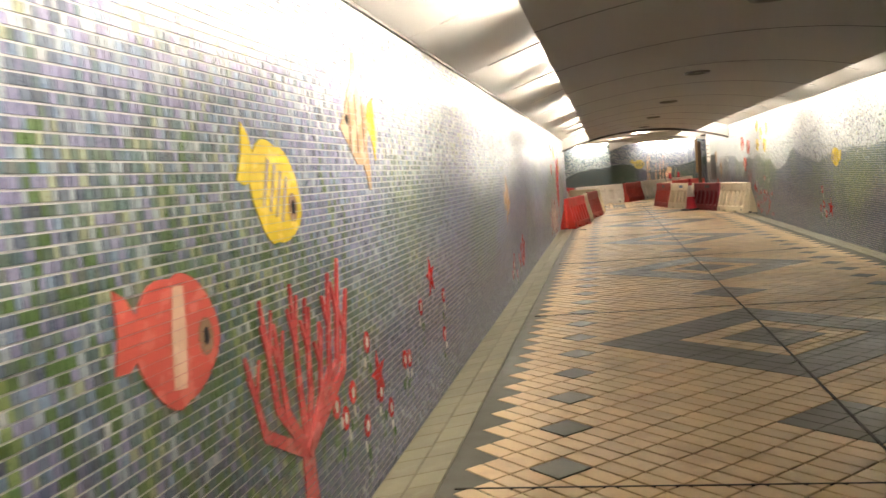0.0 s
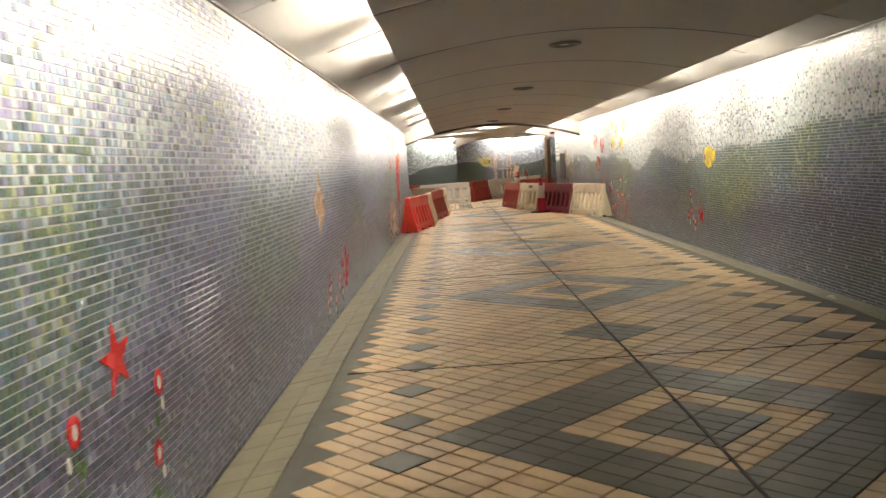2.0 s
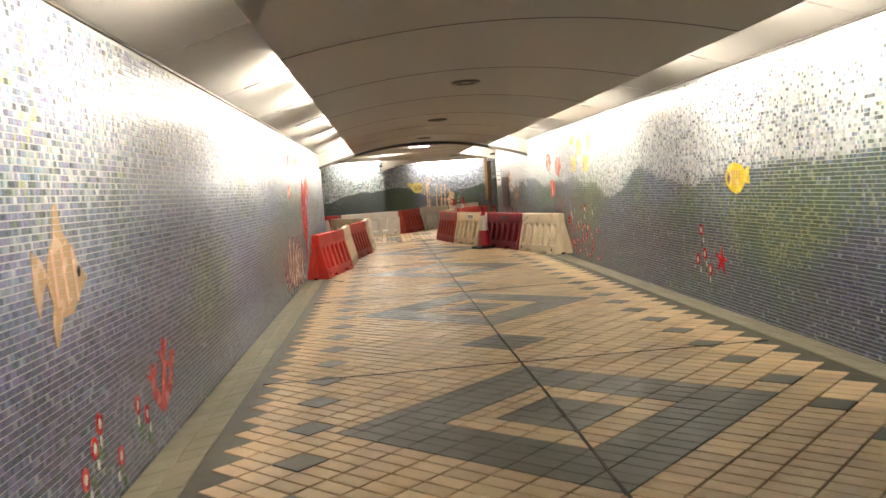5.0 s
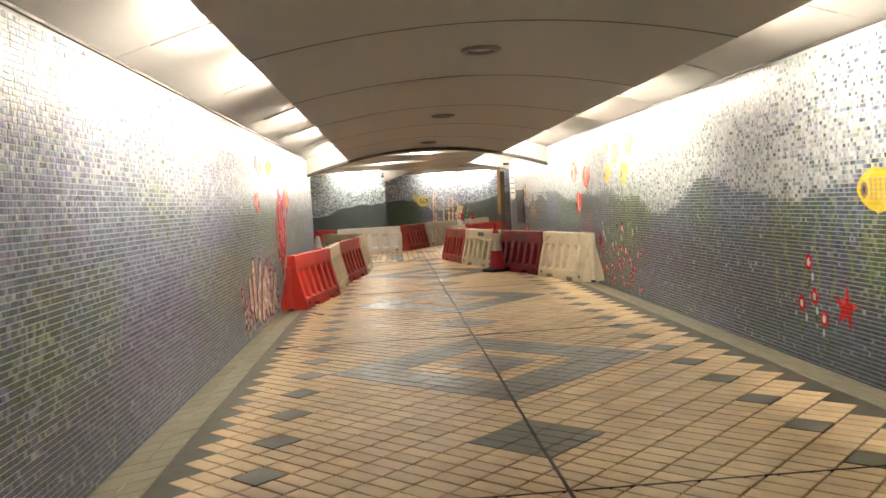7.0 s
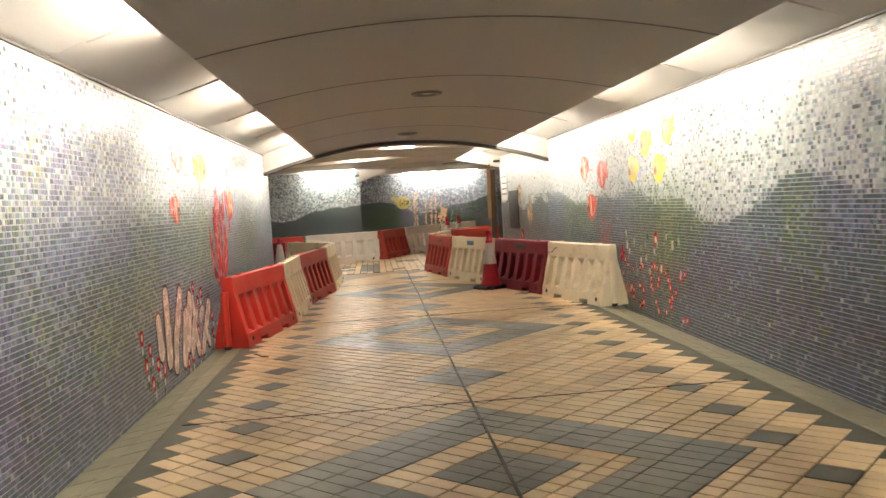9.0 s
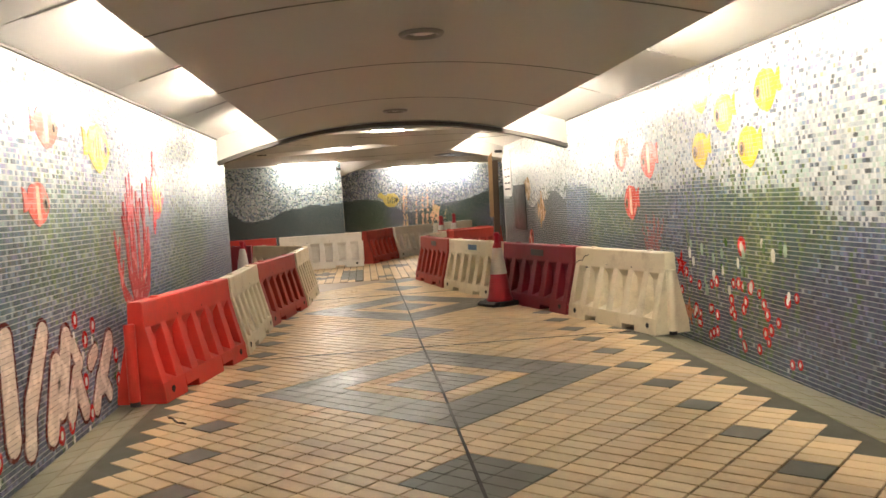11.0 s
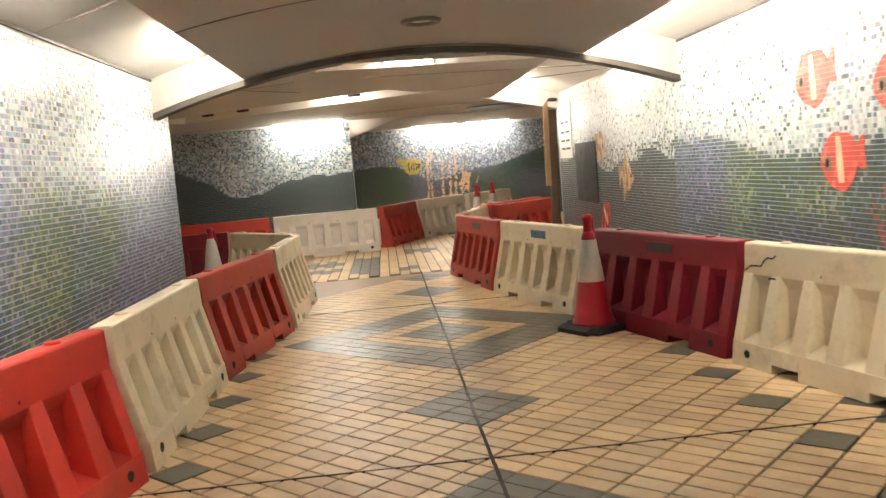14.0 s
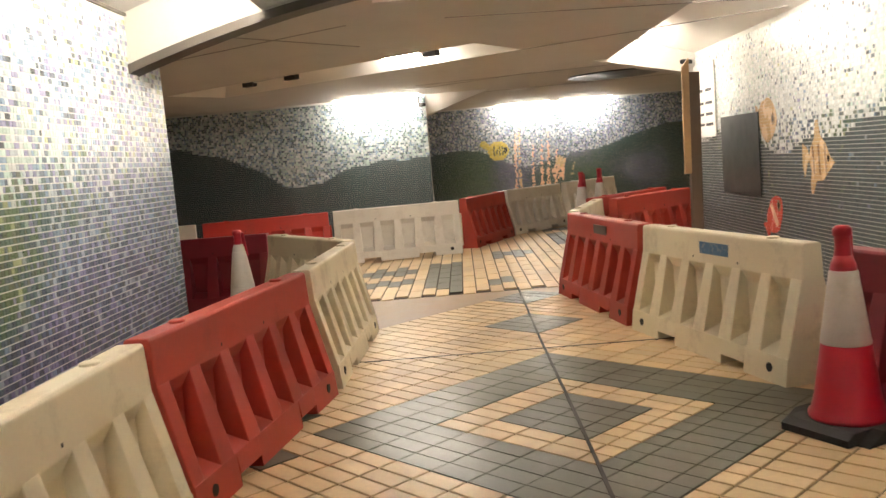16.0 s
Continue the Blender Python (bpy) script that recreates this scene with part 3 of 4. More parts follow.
post = empty("timber_post", "raw timber board on a dark brown post by the wall", "post")
part("upright", box_bm(0.0, 0.12, -0.05, 0.05, 0.0, 2.20), M_BROWN, post, bevel=0.004)
bm = prism(bmesh.new(), [(-0.08, 1.05), (0.0, 1.05), (0.0, 2.36), (-0.08, 2.26)], -0.06, -0.02)
part("board", bm, M_TIMBER, post, "raw yellow timber board", bevel=0.003)
post.matrix_basis = pose(3.38, 31.2, 0, 0, 1.2, 0)

sign = empty("wall_sign", "white notice with dark lines of print on the mosaic wall", "sign")
part("plate", box_bm(XR - 0.025, XR - 0.012, 31.85, 32.75, 1.45, 2.38), M_SIGN, sign, bevel=0.002)
for z, w in ((2.02, 0.30), (1.86, 0.32), (1.72, 0.33), (1.59, 0.34)):
    for o in (-0.18, 0.18):
        part("print_line", box_bm(XR - 0.0275, XR - 0.0245, 32.30 + o - w / 2, 32.30 + o + w / 2 - 0.05, z, z + 0.035), M_INK, sign)
panel = empty("wall_panel", "dark grey smoked panel fixed to the mosaic", "panel")
part("sheet", box_bm(XR - 0.02, XR - 0.008, 30.42, 31.68, 0.78, 1.67), M_SMOKE, panel, bevel=0.002)


# ---- small litter ----
wire = bpy.data.curves.new("bent_wire", "CURVE")
wire.dimensions, wire.bevel_depth, wire.bevel_resolution = "3D", 0.007, 2
sp = wire.splines.new("POLY")
sp.points.add(7)
for i in range(8):
    sp.points[i].co = (-0.74 + 0.024 * i, 20.44 - 0.035 * i + 0.02 * math.sin(i * 1.2), 0.009, 1)
wire.materials.append(M_BROWN)
tagged(new("bent_wire", wire), "short bent dark wire lying on the floor tiles", "wire")
bm = bmesh.new()
bmesh.ops.create_icosphere(bm, subdivisions=3, radius=0.05)
for v in bm.verts:
    v.co *= 0.75 + 0.45 * noise.noise(v.co * 28)
    v.co.z = max(v.co.z * 0.6, -0.02)
ob = link("crumpled_paper", bm, M_SIGN)
ob.matrix_basis = pose(3.50, 9.35, 0.036)
tagged(ob, "crumpled white paper lying on the marble kerb", "paper")

# ---- glass mosaic on the walls ----
rng = np.random.default_rng(7)


def wave(s, z, scale, seed):
    """Smooth noise of about -1..1 from a few crossing waves."""
    g = np.random.default_rng(seed)
    out = np.zeros_like(s)
    for k in range(7):
        a, f, p = g.uniform(0, 2 * math.pi), scale * g.uniform(0.6, 1.9), g.uniform(0, 6.28)
        out += np.sin((s * np.cos(a) + z * np.sin(a)) * f + p)
    return out / 3.2


NAVY, SLATE, TEAL, MOSS = (0.035, 0.05, 0.11), (0.085, 0.11, 0.16), (0.045, 0.105, 0.095), (0.075, 0.13, 0.04)
LILAC, PALE, WHITE, SKY = (0.25, 0.23, 0.42), (0.40, 0.45, 0.50), (0.66, 0.68, 0.68), (0.19, 0.28, 0.42)
STRAW, OLIVE, INKY, SAND = (0.38, 0.40, 0.19), (0.10, 0.105, 0.06), (0.012, 0.016, 0.025), (0.70, 0.50, 0.28)
YELLOW, RED, ROSE, CORAL, PEACH = (0.80, 0.60, 0.05), (0.62, 0.03, 0.025), (0.62, 0.16, 0.12), (0.60, 0.05, 0.06), (0.85, 0.55, 0.38)


def pick(n, table, own=0.82):
    """n colours drawn from (weight array, colour) rows."""
    w = np.stack([np.broadcast_to(np.clip(a, 0.0, None), (n,)) for a, _ in table], 1)
    c = np.cumsum(w / w.sum(1, keepdims=True), 1)
    i = (rng.random((n, 1)) > c).sum(1).clip(0, len(table) - 1)
    colours = np.array([t[1] for t in table])
    mean = (w / w.sum(1, keepdims=True)) @ colours
    own = np.broadcast_to(own, (n,))[:, None]
    return (own * colours[i] + (1 - own) * mean) * rng.uniform(0.80, 1.18, (n, 1))


MINT, PLUM, OCHRE, KELP = (0.46, 0.58, 0.53), (0.11, 0.095, 0.17), (0.62, 0.50, 0.12), (0.18, 0.24, 0.09)


def sea(s, z, seed, top, green=1.0, soft=0.10, haze=0.0, lilac=1.0):
    """Sea water: speckled white above a wavy edge, green in the middle, plum and dark blue below."""
    n = len(s)
    a, b, c, e = wave(s, 0 * z, 0.9, seed), wave(s, z, 3.1, seed + 1), wave(s, z * 0.25, 5.0, seed + 2), wave(s, z * 1.4, 1.5, seed + 5)
    up = np.clip((z - top - 0.12 * a - 0.05 * b) / soft + 0.5, 0, 1)
    low = np.clip((0.80 + 0.22 * e + 0.08 * b - z) / 0.35 + 0.5, 0, 1) * (1 - up)
    mid = 1 - up - low
    lil, grn = np.clip(0.35 + 1.3 * e, 0, 1.6) * lilac, np.clip(0.5 - 1.2 * e, 0.1, 1.6) * green
    return pick(n, (
        (up * (1.9 - haze) + 0.015, WHITE), (up * 0.9 + (0.06 + 0.5 * haze) * mid + (0.08 + 0.12 * haze) * low, PALE), (up * 0.5 * grn, MINT), ((0.2 + 0.4 * haze) * up + (0.2 + 0.3 * lil) * mid + 0.12 * low * lil, SKY), ((0.4 * lil + 0.7 * haze) * up + (0.7 * lil + 0.3 * haze) * mid + (0.3 * lil + 0.35 * haze) * low, LILAC),
        (0.26 * up + 0.5 * mid + 0.5 * low, SLATE), ((0.6 * mid + 0.25 * low) * (0.3 + grn), TEAL), ((0.8 * mid + 0.2 * low) * grn * (c > -0.3), MOSS),
        (0.45 * mid * grn * (c > 0.1) + (0.05 + 0.3 * haze * (c > 0)) * up, STRAW), (0.2 * mid + 0.7 * low, NAVY), (0.9 * low * (0.3 + 0.7 * lilac), PLUM), (0.14 * mid + 0.3 * low + 0.16 * up, INKY), (0.3 * mid * grn + 0.1 * low, OLIVE)), 0.62 + 0.25 * up)


class Mural:
    def __init__(self, s, z, c):
        self.s, self.z, self.c = s, z, c
        self.inlays = []

    def put(self, mask, color, keep=0.0):
        m = mask & (rng.random(len(mask)) >= keep)
        self.c[m] = np.array(color) * rng.uniform(0.82, 1.15, (int(m.sum()), 1))

    def disc(self, s, z, rs, rz, color, turn=0.0, keep=0.0):
        a = math.radians(turn)
        u, v = self.s - s, self.z - z
        p, q = u * math.cos(a) + v * math.sin(a), v * math.cos(a) - u * math.sin(a)
        self.put((p / rs) ** 2 + (q / rz) ** 2 < 1, color, keep)

    def stroke(self, s0, z0, s1, z1, w0, w1, color, keep=0.0):
        d, e = s1 - s0, z1 - z0
        t = np.clip(((self.s - s0) * d + (self.z - z0) * e) / (d * d + e * e), 0, 1)
        w = (w0 + (w1 - w0) * t) / 2
        self.put((self.s - s0 - d * t) ** 2 + (self.z - z0 - e * t) ** 2 < w * w, color, keep)

    def fish(self, s, z, ls, lz, face, body, stripe, tilt=0.0):
        self.inlays.append(("fish", s, z, ls, lz, face, body, stripe, tilt))

    def idol(self, s, z, h, face, body, stripe, tail):
        self.inlays.append(("idol", s, z, h, face, body, stripe, tail))

    def branches(self, s, z, tips, body, w=0.075):
        self.inlays.append(("branches", s, z, tips, body, w))

    def flower(self, s, z, r=0.07):
        self.stroke(s, z, s + 0.02, z - 0.26, 0.04, 0.04, MOSS, 0.3)
        self.inlays.append(("flower", s, z, r))

    def star(self, s, z, r, body="red"):
        self.inlays.append(("star", s, z, r, body))

    def bar(self, s0, z0, s1, z1, w0, w1, body):
        self.inlays.append(("bar", s0, z0, s1, z1, w0, w1, body))

    def bud(self, s, z, r, body):
        self.inlays.append(("bud", s, z, r, body))

    def lobe(self, s0, z0, s1, z1, w):
        self.inlays.append(("lobe", s0, z0, s1, z1, w))

    def weed(self, s, z0, z1, color=KELP):
        x, z = s, z0
        k = 0
        while z < z1:
            nx, nz = s + 0.05 * math.sin(k * 1.7 + s), z + 0.14
            self.stroke(x, z, nx, nz, 0.035, 0.03, color, 0.25)
            side = 0.07 * (1 if k % 2 else -1)
            self.stroke(nx, nz, nx + side, nz + 0.07, 0.04, 0.02, MOSS, 0.1)
            x, z, k = nx, nz, k + 1

    def bed(self, s0, s1, z0, z1, n, seed):
        g = np.random.default_rng(seed)
        for _ in range(n):
            self.flower(g.uniform(s0, s1), g.uniform(z0, z1), g.uniform(0.034, 0.048))


INLAYS = {}
ROW, GAP = 0.034, 0.0052
NEAR_TILES = []


def mosaic(parent, s0, s1, z0, z1, place, paint, tile=0.033, row=ROW, gap=GAP):
    """All tesserae of a wall as one joined mesh; place turns (s, z, depth) into x, y, z."""
    S, Z, WD = [], [], []
    for r in range(int((z1 - z0) / row)):
        n = int((s1 - s0) / tile * 1.25)
        w = tile * rng.uniform(0.6, 1.35, n)
        e = s0 + np.concatenate(([0.0], np.cumsum(w)))
        e = e[e < s1]
        e[-1] = s1
        S.append((e[:-1] + e[1:]) / 2)
        WD.append(np.diff(e))
        Z.append(np.full(len(e) - 1, z0 + (r + 0.5) * row))
    s, z, w = np.concatenate(S), np.concatenate(Z), np.concatenate(WD)
    col = paint(s, z)
    if parent is wall_left:
        near = (s > 5.6) & (s < 6.12) & (z > 0.55) & (z < 1.05)
        NEAR_TILES.extend(zip(s[near], z[near], w[near], col[near]))
        s, z, w, col = s[~near], z[~near], w[~near], col[~near]
    n = len(s)
    hs, hz = w / 2 - 0.0007, np.full(n, row / 2 - gap / 2)
    d = rng.uniform(-0.0006, 0.0006, n)
    co = np.empty((n, 8, 3))
    tx, tz = rng.uniform(-0.0005, 0.0005, n), rng.uniform(-0.0005, 0.0005, n)
    for i, (a, b) in enumerate(((-1, -1), (1, -1), (1, 1), (-1, 1))):
        co[:, i] = np.stack(place(s + a * hs, z + b * hz, np.full(n, -0.004)), 1)
        co[:, 4 + i] = np.stack(place(s + a * (hs - 0.0008), z + b * (hz - 0.0008), d + a * tx + b * tz), 1)
    quad = np.array(((4, 5, 6, 7), (0, 1, 5, 4), (1, 2, 6, 5), (2, 3, 7, 6), (3, 0, 4, 7)))
    me = bpy.data.meshes.new("mosaic")
    me.vertices.add(n * 8)
    me.vertices.foreach_set("co", co.reshape(-1))
    loops = (np.arange(n)[:, None, None] * 8 + quad[None]).reshape(-1)
    me.loops.add(len(loops))
    me.loops.foreach_set("vertex_index", loops.astype(np.int32))
    me.polygons.add(n * 5)
    me.polygons.foreach_set("loop_start", np.arange(0, n * 20, 4, dtype=np.int32))
    me.polygons.foreach_set("loop_total", np.full(n * 5, 4, dtype=np.int32))
    me.update(calc_edges=True)
    at = me.attributes.new("tile", "FLOAT_COLOR", "POINT")
    at.data.foreach_set("color", np.repeat(np.concatenate((np.clip(col, 0, 1), np.ones((n, 1))), 1), 8, 0).reshape(-1))
    me.materials.append(M_MOSAIC)
    me.shade_flat()
    ob = new("mosaic", me)
    ob.parent = parent
    return tagged(ob, "small glazed mosaic tiles with pale joints", kind="stuff")


def paint_left(s, z):
    m = Mural(s, z, sea(s, z, 11, 1.62 + 0.40 * np.clip((3.6 - s) / 2.0, 0, 1), 1.0 + 0.5 * np.clip((3.6 - s) / 2.0, 0, 1) + 1.2 * np.clip((s - 20.0) / 4.0, 0, 1), 0.35, 0.9 + 0.2 * np.clip((3.6 - s) / 2.0, 0, 1) + 0.4 * np.exp(-((s - 8.0) / 3.0) ** 2), 1.4 - 0.9 * np.clip((s - 15.0) / 6.0, 0, 1)))
    for k in range(26):
        m.weed(-2.0 + 0.19 * k, 0.3, 1.15 + 0.45 * math.sin(k * 2.3) ** 2, MOSS if k % 3 else KELP)
    m.fish(1.06, 1.13, 0.25, 0.20, 1, "rose", "peach", -8)
    m.fish(1.94, 1.55, 0.26, 0.20, 1, "yellow", "lilac", -22)
    m.idol(3.16, 1.88, 0.42, 1, "sand", "brown", "yellow")
    m.branches(2.0, 0.45, ((1.49, 0.96), (1.66, 1.14), (1.77, 1.03), (1.97, 1.16), (2.12, 1.08), (2.27, 0.95), (2.44, 1.15), (2.59, 1.20), (2.68, 1.04)), "coral", 0.05)
    m.bar(2.0, 0.15, 2.0, 0.5, 0.16, 0.12, "coral")
    for p in ((2.97, 0.72), (3.15, 0.40), (3.74, 0.45), (3.86, 0.43), (2.40, 0.53), (2.52, 0.44), (4.30, 0.69), (5.11, 0.65), (2.66, 0.53), (3.33, 0.26), (5.03, 0.36), (2.85, 0.30)):
        m.flower(*p, 0.05)
    m.star(4.70, 0.85, 0.15)
    m.star(3.14, 0.50, 0.14)
    m.idol(9.95, 1.20, 0.36, -1, "sand", "peach", "sand")
    for p in ((10.85, 0.34), (10.2, 0.41), (10.1, 0.31), (10.48, 0.15), (11.02, 0.24), (9.94, 0.2)):
        m.flower(*p, 0.05)
    m.branches(11.4, 0.2, ((11.2, 0.5), (11.5, 0.62), (11.7, 0.5)), "coral", 0.09)
    m.fish(20.2, 2.12, 0.20, 0.14, 1, "rose", "peach")
    m.fish(19.95, 1.60, 0.18, 0.14, 1, "rose", "peach")
    m.fish(21.3, 2.05, 0.27, 0.19, 1, "yellow", "sand")
    for k in range(5):
        m.weed(20.1 + 0.33 * k, 0.8, 1.6 + 0.2 * math.sin(k * 2.0))
    for a, b, c, d, w in ((19.0, 0.33, 18.96, 0.60, 0.13), (19.27, 0.22, 19.27, 0.80, 0.15), (19.55, 0.35, 19.82, 0.76, 0.14), (19.5, 0.12, 19.55, 0.40, 0.13), (19.86, 0.12, 20.0, 0.52, 0.15), (20.05, 0.25, 20.22, 0.66, 0.16),
                          (20.22, 0.16, 20.36, 0.38, 0.13), (20.36, 0.38, 20.5, 0.10, 0.13), (20.44, 0.46, 20.34, 0.60, 0.10), (20.88, 0.22, 21.15, 0.50, 0.15), (20.74, 0.08, 20.86, 0.26, 0.12), (20.90, 0.28, 21.07, 0.10, 0.11), (20.68, 0.42, 20.80, 0.48, 0.10),
                          (22.2, 0.45, 22.25, 0.85, 0.11), (22.42, 0.45, 22.42, 0.80, 0.11)):
        m.lobe(a, b, c, d, w * 1.3)
    for p in ((20.42, 0.77), (20.79, 0.68), (18.41, 0.55), (18.63, 0.41), (18.66, 0.12), (20.2, 0.07), (20.0, 0.05), (18.5, 0.3), (21.3, 0.36), (21.32, 0.15), (20.6, 0.60), (20.55, 0.3), (19.05, 0.16), (18.85, 0.25), (20.62, 0.05)):
        m.flower(*p, 0.055)
    m.branches(22.08, 0.60, ((21.54, 1.36), (21.6, 1.13), (22.02, 1.82), (22.12, 1.86), (22.3, 1.7), (22.55, 1.78), (22.63, 1.36), (22.61, 1.16), (21.85, 1.6)), "coral", 0.075)
    m.bar(22.1, 0.4, 22.08, 0.7, 0.2, 0.12, "coral")
    m.idol(23.08, 1.68, 0.46, -1, "red", "yellow", "red")
    INLAYS[-1] = m.inlays
    return m.c


def paint_right(s, z):
    m = Mural(s, z, sea(s, z, 31, 1.50 - 0.35 * np.exp(-((s - 19.3) / 0.9) ** 2) + 0.15 * np.exp(-((s - 10.5) / 2.0) ** 2), 2.0, lilac=0.45))
    hill = 1.36 + 0.10 * np.sin((s - 27.0) * 1.6) + 0.05 * np.sin(s * 5)
    m.put((s > 27.2) & (z < hill), (0.065, 0.082, 0.09), 0.12)
    m.put((s > 27.2) & (z >= hill), WHITE, 0.45)
    m.put((s > 32.9), PALE)
    m.fish(14.40, 1.38, 0.25, 0.16, 1, "yellow", "sand")
    m.star(14.87, 0.46, 0.18)
    for p in ((15.43, 0.78), (15.2, 0.33), (15.57, 0.42), (15.35, 0.5)):
        m.flower(*p, 0.06)
    for k in range(8):
        m.weed(14.3 + 0.25 * k, 0.4, 1.0 + 0.4 * math.sin(k * 1.9) ** 2)
    for a, b in ((21.86, 2.26), (21.37, 2.04), (20.60, 2.14), (21.90, 1.75), (20.92, 1.72)):
        m.fish(a, b + 0.03, 0.18, 0.165, 1, "yellow", "sand", -6)
    for a, b in ((24.32, 1.89), (23.34, 1.77), (24.0, 1.30)):
        m.fish(a, b, 0.23, 0.20, 1, "rose", "peach", -5)
    for a, b, c in ((23.62, 0.98, 0.07), (23.5, 1.12, 0.06), (23.36, 1.06, 0.05), (23.25, 1.16, 0.07), (23.1, 1.08, 0.06), (22.96, 1.10, 0.05), (23.42, 0.9, 0.09)):
        m.stroke(23.3, 0.5, a, b, c * 1.4, c, (0.34, 0.10, 0.09), 0.22)
    for k in range(11):
        m.weed(20.2 + 0.21 * k, 0.5, 1.35 + 0.35 * math.sin(k * 2.1) ** 2)
    m.bed(20.2, 22.5, 0.04, 0.60, 46, 5)
    g = np.random.default_rng(12)
    for _ in range(26):
        m.bud(g.uniform(20.2, 22.4), g.uniform(0.45, 0.98), g.uniform(0.02, 0.032), ("white", "mint", "mint", "leaf")[g.integers(4)])
    m.flower(21.12, 0.91, 0.075)
    m.star(22.5, 0.66, 0.15)
    m.star(22.34, 0.20, 0.15, "rust")
    for k in range(6):
        m.weed(17.5 + 0.4 * k, 0.2, 0.8 + 0.3 * math.sin(k * 1.3), MOSS)
    m.fish(30.2, 1.58, 0.24, 0.22, -1, "sand", "")
    m.idol(28.98, 1.16, 0.36, 1, "sand", "brown", "sand")
    m.fish(30.1, 0.60, 0.24, 0.17, -1, "rose", "peach", 40)
    INLAYS[1] = m.inlays
    return m.c


def paint_far_left(s, z):
    n = len(s)
    m = Mural(s, z, pick(n, ((0.7, WHITE), (0.8, PALE), (0.8, MINT), (0.6, SKY), (0.5, SLATE), (0.4, TEAL), (0.12, NAVY))))
    hill = 1.52 + 0.33 * np.clip((-2.2 - s) / 1.3, 0, 1.4) - 0.34 * np.exp(-((s + 2.0) / 0.75) ** 2) + 0.02 * np.sin(s * 9)
    low = z < hill
    m.c[low] = pick(int(low.sum()), ((1.0, (0.042, 0.062, 0.070)), (0.4, TEAL), (0.2, SLATE)), 0.25)
    return m.c


def paint_far_right(s, z):
    n = len(s)
    m = Mural(s, z, pick(n, ((0.6, WHITE), (0.8, PALE), (0.5, LILAC), (0.5, SKY), (0.5, SLATE), (0.4, TEAL))))
    hill = 1.50 + 0.12 * np.sin(s * 1.3 + 0.4) + 0.25 * np.clip((s - 4.0) / 1.6, 0, 1) - 0.35 * np.exp(-((s - 2.2) / 0.7) ** 2)
    low = z < hill
    m.c[low] = pick(int(low.sum()), ((1.0, (0.055, 0.08, 0.09)), (0.5, TEAL), (np.clip(wave(s, z, 2.0, 61)[low], 0, 1), LILAC), (np.clip(wave(s, z, 1.6, 62)[low], 0, 1), MOSS)), 0.3)
    m.disc(1.66, 1.55, 0.24, 0.23, OCHRE)
    m.stroke(1.48, 1.58, 1.34, 1.72, 0.08, 0.18, OCHRE)
    for k in range(4):
        m.stroke(1.56 + 0.07 * k, 1.44, 1.56 + 0.07 * k, 1.66, 0.03, 0.03, OLIVE)
    m.disc(1.84, 1.55, 0.04, 0.08, INKY)
    for a, b, c, w in ((2.02, 0.6, 1.9, 0.07), (2.12, 0.5, 2.2, 0.06), (2.42, 0.7, 1.6, 0.08), (2.62, 0.6, 1.7, 0.08), (2.78, 0.7, 1.9, 0.09), (2.95, 0.6, 1.45, 0.09), (3.12, 0.8, 1.25, 0.07), (3.34, 0.9, 1.15, 0.06)):
        m.stroke(a, b, a + 0.06, c, w, 0.04, PEACH if w > 0.065 else SAND, 0.25)
    m.disc(3.08, 1.18, 0.10, 0.14, SAND)
    m.disc(3.0, 0.95, 0.12, 0.16, PEACH, 0.0, 0.3)
    return m.c


mosaic(wall_left, Y0, YLE, -3 * ROW, ZT - 0.025, lambda s, z, d: (XL + d, s, z), paint_left)
mosaic(wall_right, Y0, YRE, -3 * ROW, ZT - 0.025, lambda s, z, d: (XR - d, s, z), paint_right, gap=0.0042)
mosaic(wall_far_left, -9.0, 0.25, 0.0, ZJ, lambda s, z, d: (s, 35.8 - d, z), paint_far_left, 0.034, 0.034, 0.002)
mosaic(wall_far_right, -3.0, 9.0, 0.0, ZJ, lambda s, z, d: (s, 41.0 - d, z), paint_far_right, 0.036, 0.036, 0.002)

# ---- glazed inlays of the murals ----
def plates(side, shapes, base):
    """Flat ceramic plates on a wall from outlines of (s, z); each one a little prouder than the last."""
    bm = bmesh.new()
    for i, pts in enumerate(shapes):
        d = base + 0.0003 * i
        xs = sorted((XL - 0.001, XL + d)) if side < 0 else sorted((XR - d, XR + 0.001))
        prism(bm, pts, xs[0], xs[1], axis="x")
    low, high = min(v.co.z for v in bm.verts), max(v.co.z for v in bm.verts)
    if high - low > 0.09:
        for r in range(math.ceil(low / ROW), math.floor(high / ROW) + 1):
            for z in (r * ROW - 0.0013, r * ROW + 0.0013):
                bmesh.ops.bisect_plane(bm, geom=bm.verts[:] + bm.edges[:] + bm.faces[:], plane_co=(0, 0, z), plane_no=(0, 0, 1))
            bmesh.ops.delete(bm, geom=[f for f in bm.faces if abs(f.calc_center_median().z - r * ROW) < 0.0012], context="FACES")
    return bm


def oval(s, z, rs, rz, n=14):
    return [(s + rs * math.cos(2 * math.pi * i / n), z + rz * math.sin(2 * math.pi * i / n)) for i in range(n)]


